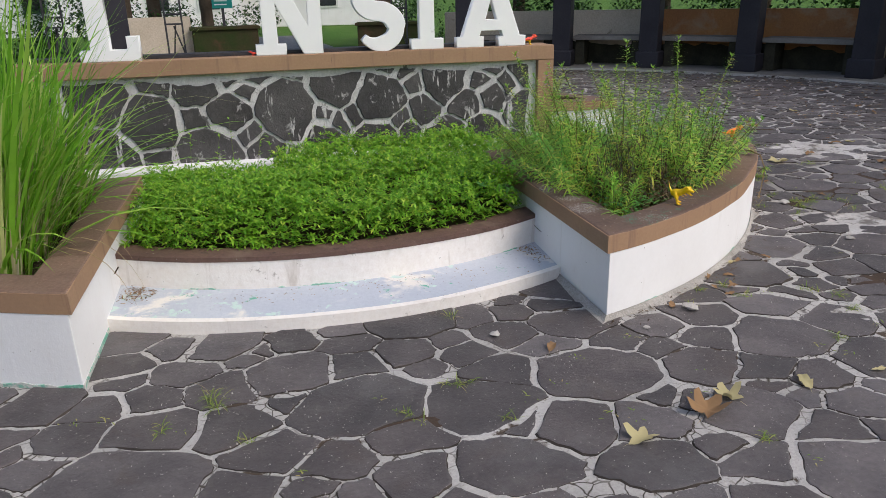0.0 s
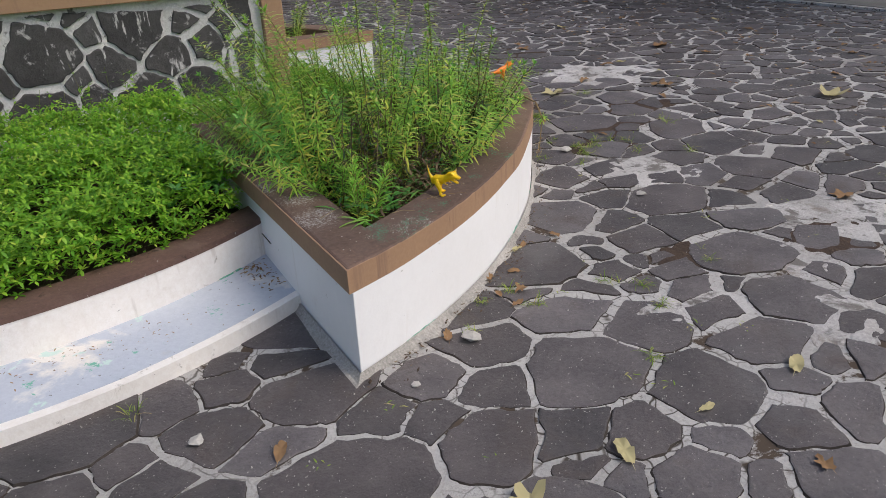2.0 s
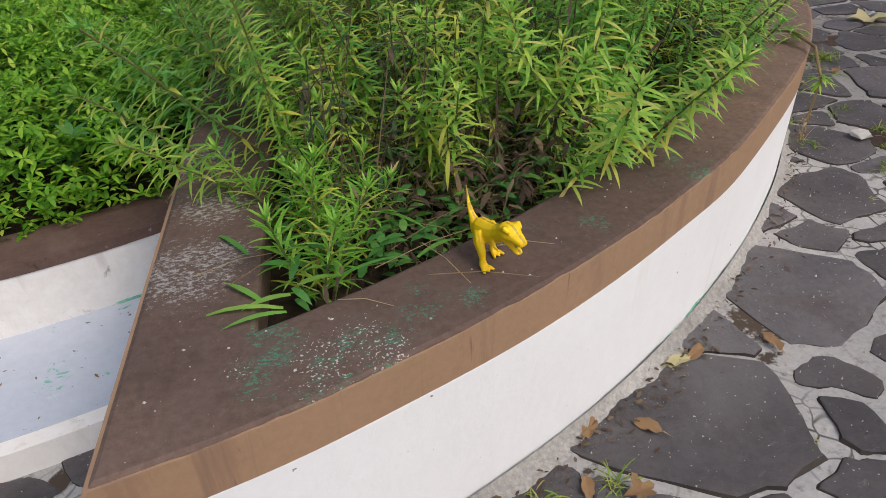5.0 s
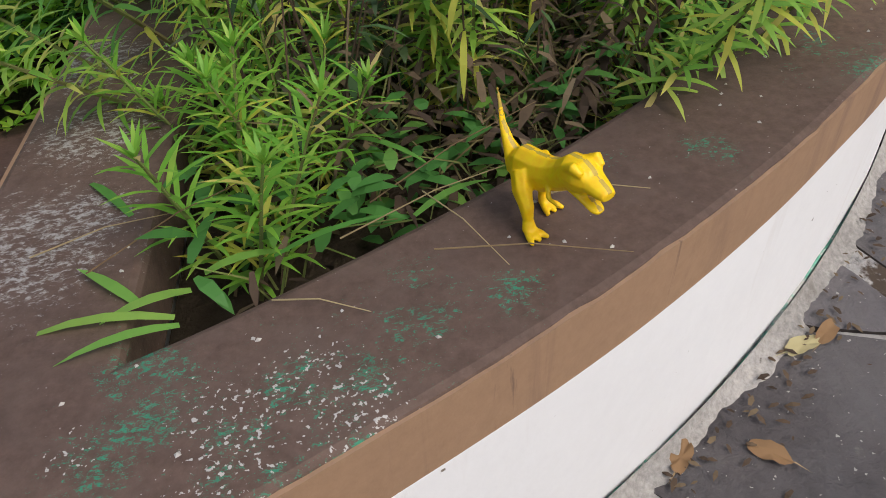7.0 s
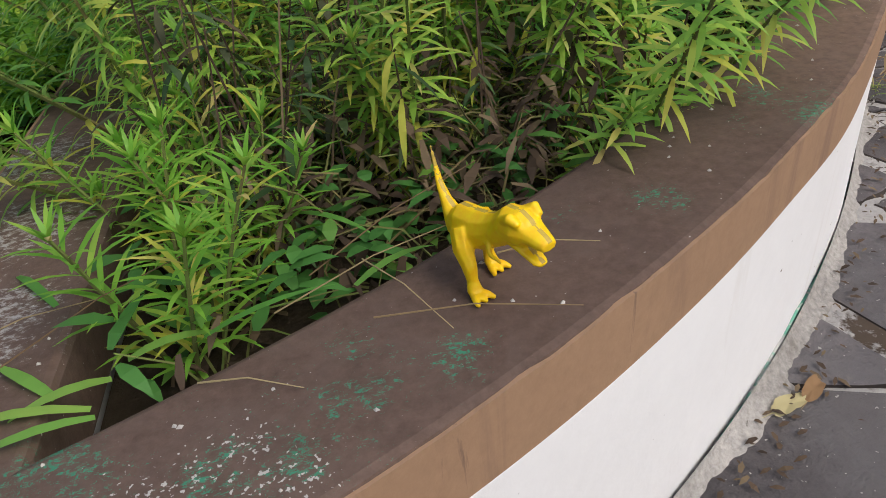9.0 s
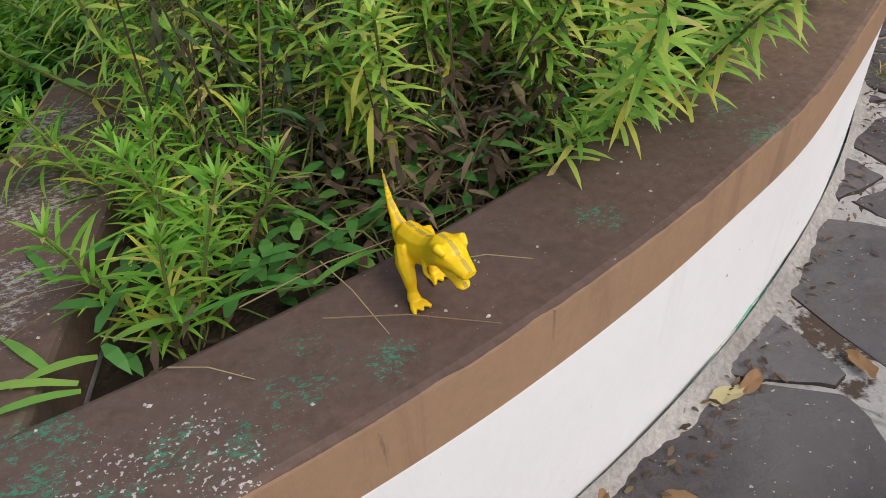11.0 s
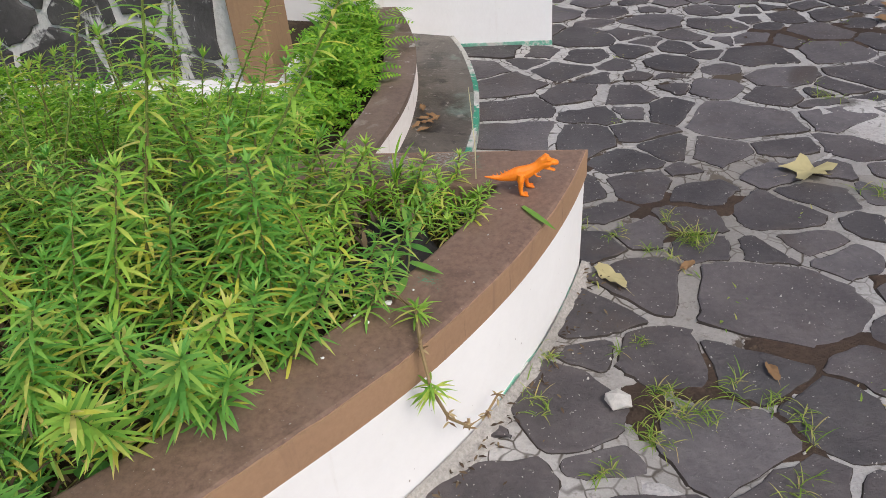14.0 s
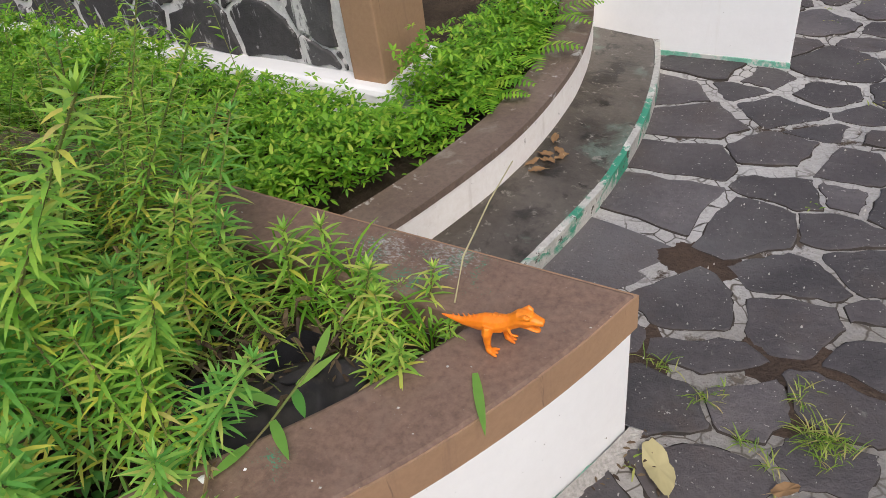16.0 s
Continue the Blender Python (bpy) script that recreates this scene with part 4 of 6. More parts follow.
def shrub_kind(seed, height, shoots, leaf, material, flower=0.0, width=0.0070, step=0.62, rise=0.16):
    """A leafy plant of a few shoots about its own foot: rows of name, mesh and kind."""
    rng = random.Random(seed)
    leaves, gold, dry, rows = Heap(), Heap(), Heap(), []
    for _ in range(shoots):
        a, r = rng.uniform(0, 6.28), rng.uniform(0.01, 0.06)
        h = height * rng.uniform(0.62, 1.12)
        stem, tip = shoot(rng, leaves, gold, dry, (r * math.cos(a), r * math.sin(a), 0), h, (0.25 * math.cos(a) + rng.uniform(-0.12, 0.12), 0.25 * math.sin(a) + rng.uniform(-0.12, 0.12)), leaf, width, 0.16, step, rise)
        rows.append(("stem", stem.mesh("stem", m_stem), ""))
        if rng.random() < flower:
            petals = Heap()
            for i in range(10):
                b = 1.05 * i + rng.uniform(-0.3, 0.3)
                blade(petals, Vector(tip) + Vector((0.009 * math.cos(b), 0.009 * math.sin(b), 0.01 - 0.012 * (i % 3))), (math.cos(b), math.sin(b), 0.5), 0.013, 0.010, 0.5, rng, 2)
            rows.append(("flower", petals.mesh("flower", m_purple), ""))
    rows.append(("foliage", leaves.mesh("foliage", material), "stuff"))
    rows.append(("yellowed_foliage", gold.mesh("yellowed_foliage", m_yellowing), "stuff"))
    rows.append(("withered_foliage", dry.mesh("withered_foliage", m_deadleaf), "stuff"))
    return rows


def shrub(kind, m, label, group):
    ob = thing("leafy_shrub", label, "shrub", m, group)
    for k, me, sort in kind:
        tagged(part(k, me, ob), kind=sort)
    return ob


KINDS = [shrub_kind(100 + i, *row) for i, row in enumerate((
    (0.52, 4, 0.078, m_leaf, 0.0), (0.57, 3, 0.076, m_leaf, 0.15), (0.46, 4, 0.080, m_leafdeep, 0.0), (0.53, 4, 0.077, m_leafdeep, 0.1),
    (0.34, 4, 0.074, m_leaf, 0.0), (0.74, 2, 0.076, m_leaf, 0.4), (0.22, 3, 0.070, m_leaf, 0.0),
    (0.27, 5, 0.086, m_fresh, 0.0, 0.0066, 0.75, 0.75), (0.26, 2, 0.076, m_leaf, 0.0, 0.0074, 0.9, 0.2), (0.42, 2, 0.074, m_leaf, 0.3)))]


def inside_sector(x, y, inset):
    """Whether (x, y), taken to the first quarter, lies within a planter drawn in by inset."""
    o = sector(inset, n=16)
    hit = False
    for i in range(len(o)):
        (ax, ay), (bx, by) = o[i - 1], o[i]
        if (ay > y) != (by > y) and x < (bx - ax) * (y - ay) / (by - ay) + ax:
            hit = not hit
    return hit


rng = random.Random(21)
BARE = ((1.26, 2.42, 0.33), (1.60, 2.22, 0.22), (1.47, 2.08, 0.16), (2.47, 1.33, 0.20), (2.38, 1.48, 0.10), (2.02, 1.42, 0.10), (2.60, 1.16, 0.2), (2.15, 1.62, 0.09), (1.80, 2.10, 0.10))
spots = []
for _ in range(7000):
    x, y = rng.uniform(1.2, 2.95), rng.uniform(1.05, 2.7)
    if not inside_sector(x, y, 0.20) or any((x - u) ** 2 + (y - v) ** 2 < r * r for u, v, r in BARE) or (x > 2.0 and y < 1.27):
        continue
    if noise.noise(Vector((x * 3.2, y * 3.2, 6))) < -0.36:
        continue
    if all((x - u) ** 2 + (y - v) ** 2 > 0.102 ** 2 for u, v in spots):
        spots.append((x, y))
for x, y in spots:
    edge = 0 if inside_sector(x, y, 0.36) else 1
    tall = not edge and rng.random() < 0.30
    k = 5 if tall else rng.choice((0, 0, 2, 3) if edge else (0, 1, 2, 3))
    s = rng.uniform(0.92, 1.22) if tall else rng.uniform(0.84, 1.12)
    out = Vector((x - 1.9, -(y - 1.75), 0)).normalized() * ((28 if x < 1.7 else 22 if x < 1.95 else 14) if edge else 9)
    shrub(KINDS[k], Matrix.Translation((x, -y, 0.285)) @ pose(0, 0, 0, -out.y, out.x, 0) @ pose(0, 0, 0, 0, 0, rng.uniform(0, 360)) @ Matrix.Scale(s, 4), "bushy green plant with narrow yellowing leaves in the planter", "leafy plants in the planter")
for x, y, s, k, lx, ly in ((1.31, -2.35, 0.85, 7, 2, 0), (1.375, -2.27, 0.8, 7, 4, 4), (1.30, -2.20, 0.85, 7, -14, 0), (1.42, -2.16, 1.0, 8, 0, 8), (1.75, -2.13, 0.85, 8, 8, 24), (1.93, -2.03, 0.74, 8, 10, 28), (1.66, -2.00, 1.15, 8, 0, 20), (1.84, -2.02, 0.9, 8, 4, 22),
                           (2.67, -1.21, 0.85, 6, 2, 0), (2.49, -1.59, 0.95, 9, 2, 4), (2.41, -1.22, 0.95, 9, -6, -6), (2.28, -1.30, 1.1, 9, -8, 4), (1.62, -2.06, 1.0, 4, 0, 6), (1.50, -2.04, 1.05, 4, -4, 6), (1.74, -1.98, 1.1, 4, 0, 10), (2.60, -1.12, 0.8, 6, 0, 0), (2.46, -1.14, 1.0, 6, 5, 0), (2.69, -1.16, 0.6, 6, 0, 6), (2.30, -1.12, 1.1, 6, 0, 0), (2.53, -1.20, 0.7, 6, 3, 3)):
    shrub(KINDS[k], Matrix.Translation((x, y, 0.285)) @ pose(0, 0, 0, ly, lx, 0) @ pose(0, 0, 0, 0, 0, rng.uniform(0, 360)) @ Matrix.Scale(s, 4), "fresh green plant with broad narrow-tipped leaves at the planter's edge", "leafy plants in the planter")
for i in range(70):
    x, y = rng.uniform(1.3, 2.7), rng.uniform(1.1, 2.5)
    if inside_sector(x, y, 0.25):
        shrub(KINDS[rng.choice((4, 6))], Matrix.Translation((x, y, 0.285)) @ pose(0, 0, 0, 0, 0, rng.uniform(0, 360)) @ Matrix.Scale(rng.uniform(0.8, 1.3), 4), "low green plant in the planter behind the wall", "plants in the back planter")

# dead twigs and withered leaves under the plants
def litter(name, label, n, place, rng):
    twigs, dead = Heap(), Heap()
    for _ in range(n):
        x, y, z = place()
        a, L = rng.uniform(0, 6.28), rng.uniform(0.06, 0.18)
        e = (x + L * math.cos(a), y + L * math.sin(a), z + rng.uniform(-0.02, 0.12))
        if not inside_sector(e[0], -e[1], 0.19) or not inside_sector(x, -y, 0.19):
            continue
        stick(twigs, [(x, y, z), ((x + e[0]) / 2 + rng.uniform(-0.02, 0.02), (y + e[1]) / 2, (z + e[2]) / 2 + 0.015), e], 0.0018, 0.0008, 3)
        for _ in range(3):
            b = rng.uniform(0, 6.28)
            blade(dead, (x + rng.uniform(-0.05, 0.05), y + rng.uniform(-0.05, 0.05), z + rng.uniform(0, 0.12)), (math.cos(b), math.sin(b), rng.uniform(-0.6, 0.6)), rng.uniform(0.025, 0.05), rng.uniform(0.006, 0.014), 0.8, rng, 2)
    ob = thing(name, label, "undergrowth", kind="stuff", data=dead.mesh(name, m_deadleaf))
    part("twigs", twigs.mesh("twigs", m_stem), ob)


def spot_in_planter():
    while True:
        x, y = rng.uniform(1.25, 2.9), rng.uniform(1.08, 2.65)
        if inside_sector(x, y, 0.21):
            return x, -y, 0.30


def spot_bare():
    a, r = rng.uniform(0, 6.28), 0.26 * math.sqrt(rng.random())
    return 1.64 + r * math.cos(a), -2.15 + 0.8 * r * math.sin(a), rng.uniform(0.29, 0.40)


litter("undergrowth", "withered brown leaves and thin twigs under the plants", 620, spot_in_planter, rng)
litter("dry_brush", "tangle of dead brown twigs and curled leaves behind the toy", 260, spot_bare, rng)
stems, dull, hang = Heap(), Heap(), Heap()
for _ in range(210):
    x, y = rng.uniform(1.30, 1.98), rng.uniform(1.85, 2.42)
    if not inside_sector(x, y, 0.20) or (x - 1.33) ** 2 + (y - 2.40) ** 2 < 0.15 ** 2 or (1.46 < x < 1.74 and y > 2.20):
        continue
    h, lx, ly = rng.uniform(0.18, 0.42), rng.uniform(-0.10, 0.10), rng.uniform(-0.10, 0.10)
    way = [(x, -y, 0.29), (x + lx * 0.4, -y + ly * 0.3, 0.29 + h * 0.5), (x + lx, -y + ly, 0.29 + h)]
    stick(stems, way, 0.0022, 0.0010, 4)
    for i in range(7):
        t, b = rng.uniform(0.15, 1), rng.uniform(0, 6.28)
        p = Vector(way[0]).lerp(Vector(way[2]), t)
        if rng.random() < 0.10:
            blade(hang, p, (math.cos(b), math.sin(b), 0.1), rng.uniform(0.05, 0.09), 0.008, 2.6, rng, 4)
        else:
            blade(dull, p, (math.cos(b), math.sin(b), rng.uniform(-0.5, 0.5)), rng.uniform(0.03, 0.065), rng.uniform(0.006, 0.012), 0.9, rng, 3)
ob = thing("brown_brush", "upright brown stems with dull curled leaves behind the toy", "undergrowth", kind="stuff", data=dull.mesh("brown_brush", m_brush))
part("stems", stems.mesh("stems", m_deadleaf), ob)
part("hanging_leaves", hang.mesh("hanging_leaves", m_yellowing), ob)
# thin dry twigs that stick out over the cap round the toy
loose = Heap()
for ax, ay, az, bx, by, bz in ((1.50, -2.47, 0.408, 1.66, -2.52, 0.418), (1.42, -2.44, 0.41, 1.60, -2.41, 0.45), (1.62, -2.41, 0.405, 1.71, -2.43, 0.41), (1.45, -2.38, 0.40, 1.62, -2.35, 0.47), (1.36, -2.50, 0.404, 1.44, -2.53, 0.404), (1.50, -2.40, 0.42, 1.56, -2.50, 0.405), (1.20, -2.44, 0.41, 1.36, -2.36, 0.44), (1.14, -2.40, 0.405, 1.28, -2.38, 0.42)):
    stick(loose, [(ax, ay, az), ((ax + bx) / 2, (ay + by) / 2, (az + bz) / 2 + 0.008), (bx, by, bz)], 0.0008, 0.0004, 4)
thing("dry_twigs", "thin dry grass twigs lying over the cap beside the toy", "twigs", kind="stuff", data=loose.mesh("dry_twigs", m_straw))
herb = Heap()
for _ in range(620):
    x, y, z = spot_in_planter()
    if x > 2.28 and y > -1.62:
        continue
    b = rng.uniform(0, 6.28)
    for j in range(3):
        blade(herb, (x, y, z + rng.uniform(0.0, 0.13)), (math.cos(b + 2.1 * j), math.sin(b + 2.1 * j), rng.uniform(0, 0.7)), rng.uniform(0.025, 0.05), rng.uniform(0.012, 0.02), 0.6, rng, 3)
thing("dark_herbs", "low dark green herbs between the stems", "undergrowth", kind="stuff", data=herb.mesh("dark_herbs", m_darkherb))

# ---- clover-like cover in the bed round the wall ----
def canopy(x, y):
    """Height of the leaf cover over the bed."""
    n = noise.noise(Vector((x * 2.2, y * 2.2, 5))) * 0.055 + noise.noise(Vector((x * 7, y * 7, 9))) * 0.04
    h = 0.365 + n
    if y < 0:
        h += 0.05 * min(1, max(0, (2.0 - math.hypot(x, y)) / 0.5)) + 0.03 * x / 1.0
        if x < -0.05:
            h -= 0.09 * min(1, max(0, (y + 1.35) / 0.7)) * min(1, (-0.05 - x) / 0.35)
    return h


def cover(name, label, spots, rng, material, L=0.025, W=0.0100):
    h = Heap()
    for x, y, z in spots:
        a, tilt = rng.uniform(0, 6.28), rng.uniform(-0.15, 1.0)
        tx, ty = rng.uniform(-0.8, 0.8), rng.uniform(-0.8, 0.8)
        k = rng.choice((3, 5, 5, 6))
        s = rng.uniform(0.75, 1.3)
        for j in range(k):
            b = a + 6.2832 * j / k + rng.uniform(-0.2, 0.2)
            c, d = math.cos(b), math.sin(b)
            blade(h, (x + 0.004 * c, y + 0.004 * d, z), (c, d, tilt + tx * c + ty * d), L * s * rng.uniform(0.8, 1.2), W * s, 0.5, rng, 3, 0.15)
    return thing(name, label, "ground cover", kind="stuff", data=h.mesh(name, material))


rng = random.Random(31)
spots = []
for _ in range(64000):
    x, y = rng.uniform(-2.25, 2.25), rng.uniform(-2.27, 1.4)
    r = math.hypot(x, y)
    edge = 2.07 if abs(x) < 1.08 else 2.29
    if r > edge or (abs(x) < 1.95 and -0.27 < y < 0.2) or y > 1.2 or (y > -0.2 and x < 1.9):
        continue
    if (abs(x) > 1.05 and y < -0.90) or (x < -1.1):
        continue
    if y > -0.9 and x < 1.0 and y > -0.28:
        continue
    if x > 1.9 and r > 2.24:
        continue
    if -0.72 < x < -0.28 and y > -0.50 - 0.1 * noise.noise(Vector((x * 9, 0, 0))) and y < 0:
        continue
    z = canopy(x, y)
    if x > 1.1:
        z -= 0.07
    if y < -0.2:
        z -= 0.10 * max(0, 1 - (-0.235 - y) / 0.22) * (1 if x < -0.3 or x > 1.2 else 0.3)
    if r > edge - 0.09:
        z -= 0.09 * (r - edge + 0.09) / 0.09
    spots.append((x, y, z - 0.14 * rng.random() ** 1.8 + 0.07 * rng.random() ** 4))
cover("clover_cover", "dense bright green leafy ground cover filling the bed", spots, rng, m_clover)
herbs = [(rng.uniform(0.72, 1.04), rng.uniform(-1.80, -1.0), rng.uniform(0.27, 0.42)) for _ in range(120)]
cover("dark_leaf_patch", "darker broad-leaved herbs beside the planter wall", herbs, rng, m_darkherb, 0.036, 0.016)

# tall weeds in front of the wall
stalks, tips = Heap(), Heap()
for _ in range(46):
    x, y = rng.choice((rng.uniform(-0.2, 1.0), rng.uniform(-1.0, 1.5))), rng.uniform(-0.75, -0.36)
    if y > -0.3 - 0 or (x > 1.05 and y < -0.9):
        continue
    H2 = rng.uniform(0.22, 0.40)
    lx, ly = rng.uniform(-0.08, 0.08), rng.uniform(-0.06, 0.06)
    stick(stalks, [(x, y, 0.26), (x + lx * 0.4, y + ly * 0.4, 0.26 + H2 * 0.5), (x + lx, y + ly, 0.26 + H2)], 0.0018, 0.0008, 3)
    for i in range(9):
        t = rng.uniform(0.3, 1)
        b = rng.uniform(0, 6.28)
        blade(tips, (x + lx * t, y + ly * t, 0.26 + H2 * t), (math.cos(b), math.sin(b), 0.7), rng.uniform(0.02, 0.045), 0.012, 0.5, rng, 3)
w = thing("tall_weeds", "thin yellow-green weeds standing before the stone wall", "weeds", kind="stuff", data=tips.mesh("tall_weeds", m_clover))
part("stalks", stalks.mesh("stalks", m_stem), w)

# ferns in the bed at the wall's end
def fern(x, y, z, seed, size, turn):
    rng = random.Random(seed)
    fronds = Heap()
    for i in range(6):
        a = radians(turn) + 1.05 * i + rng.uniform(-0.2, 0.2)
        p, d = Vector((0, 0, 0)), Vector((math.cos(a) * 0.75, math.sin(a) * 0.75, 0.9)).normalized()
        side = Vector((-math.sin(a), math.cos(a), 0))
        n = 14
        for k in range(n):
            d = (d + Vector((0, 0, -0.09))).normalized()
            p = p + d * (size / n)
            L = size * 0.26 * math.sin(math.pi * (0.12 + 0.86 * k / n))
            for s in (-1, 1):
                blade(fronds, p, side * s + d * 0.35, L, 0.011, 0.25, rng, 2, 0.1)
    ob = thing("fern", "small bright green fern in the bed", "fern", Matrix.Translation((x, y, z)), "ferns in the bed", data=fronds.mesh("fern", m_clover))
    return ob


for i, (x, y, s) in enumerate(((2.14, 0.05, 0.22), (2.08, -0.18, 0.18), (2.17, 0.30, 0.24), (2.05, 0.42, 0.22), (2.19, -0.02, 0.17), (2.12, 0.62, 0.25))):
    fern(x, y, 0.20, 40 + i, s, 33 * i)

# ---- tall grass in the other planter ----
def grass_clump(x, y, z, seed, n, height, spread, label):
    rng = random.Random(seed)
    green, straw = Heap(), Heap()
    for i in range(n):
        a, r = rng.uniform(0, 6.28), spread * math.sqrt(rng.random())
        lean = rng.uniform(0.02, 0.30) if rng.random() < 0.8 else rng.uniform(0.3, 0.6)
        b = a + rng.uniform(-0.7, 0.7)
        d = (lean * math.cos(b) + rng.uniform(-0.10, 0.14), lean * math.sin(b) * (0.6 if math.sin(b) < 0 else 1), 1)
        old = rng.random() < 0.26
        L = height * rng.uniform(0.4, 1.05) * (0.62 if old else 1)
        blade(straw if old else green, (r * math.cos(a), r * math.sin(a), 0), d, L, rng.uniform(0.012, 0.026) if not old else rng.uniform(0.005, 0.010), rng.uniform(0.3, 2.0), rng, 6, 0.3)
    for i in range(n // 3):
        a, r = rng.uniform(0, 6.28), spread * math.sqrt(rng.random())
        blade(straw, (r * math.cos(a), r * math.sin(a), 0), (0.2 * math.cos(a), 0.2 * math.sin(a), 1), rng.uniform(0.18, 0.42), rng.uniform(0.006, 0.012), 0.3, rng, 4, 0.5)
    ob = thing("grass_clump", label, "grass", Matrix.Translation((x, y, z)), "grass clumps in the planter", data=green.mesh("grass_clump", m_blade))
    part("straw", straw.mesh("straw", m_palestraw), ob, "pale dry stems at the foot")
    return ob


for i, (x, y, n, h, s) in enumerate(((-1.43, -2.34, 210, 1.35, 0.10), (-1.64, -2.20, 240, 1.5, 0.14), (-1.42, -2.02, 200, 1.35, 0.10), (-1.95, -1.95, 170, 1.4, 0.15), (-1.50, -1.65, 190, 1.35, 0.15), (-1.85, -2.20, 150, 1.3, 0.12), (-1.40, -1.35, 150, 1.1, 0.11))):
    grass_clump(x, y, 0.27, 60 + i, n, h, s, "clump of tall arching green grass with dry stems")
# a few long stems that hang out over the step
sag = Heap()
for x, y, dx, dy, L in ((-1.24, -2.34, 0.9, -0.1, 0.50), (-1.22, -2.20, 1.0, 0.0, 0.50), (-1.22, -2.05, 1.0, 0.1, 0.42)):
    blade(sag, (x, y, 0.42), (dx, dy, 0.75), L, 0.007, 3.0, rng, 6, 0.4)
thing("hanging_stems", "thin dry grass stems drooping over the step", "grass", kind="stuff", data=sag.mesh("hanging_stems", m_straw))
weeds = Heap()
for _ in range(260):
    x, y = rng.uniform(-1.75, -1.2), rng.uniform(-2.35, -1.1)
    b = rng.uniform(0, 6.28)
    blade(weeds, (x, y, rng.uniform(0.29, 0.42)), (math.cos(b), math.sin(b), 0.8), rng.uniform(0.03, 0.09), 0.014, 0.8, rng, 3)
thing("low_weeds", "low green weeds at the foot of the grass", "weeds", kind="stuff", data=weeds.mesh("low_weeds", m_clover))

# ---- toy dinosaurs ----
def tube(h, pts, sides=10):
    """pts: x, y, z, half width, half height."""
    k, n = len(h.v), len(pts)
    for i, (x, y, z, w, q) in enumerate(pts):
        a, b = Vector(pts[max(i - 1, 0)][:3]), Vector(pts[min(i + 1, n - 1)][:3])
        d = (b - a).normalized()
        s = d.cross(Vector((0, 0, 1)))
        s = s.normalized() if s.length > 0.2 else Vector((0, 1, 0))
        if i and s.dot(last) < 0:
            s = -s
        last = s
        u = s.cross(d)
        for j in range(sides):
            t = 6.2832 * j / sides
            h.v.append(tuple(Vector((x, y, z)) + s * w * math.cos(t) + u * q * math.sin(t)))
    for i in range(n - 1):
        for j in range(sides):
            q = (j + 1) % sides
            h.f.append((k + i * sides + j, k + i * sides + q, k + (i + 1) * sides + q, k + (i + 1) * sides + j))
    h.f.append(tuple(k + j for j in range(sides))[::-1])
    h.f.append(tuple(k + (n - 1) * sides + j for j in range(sides)))


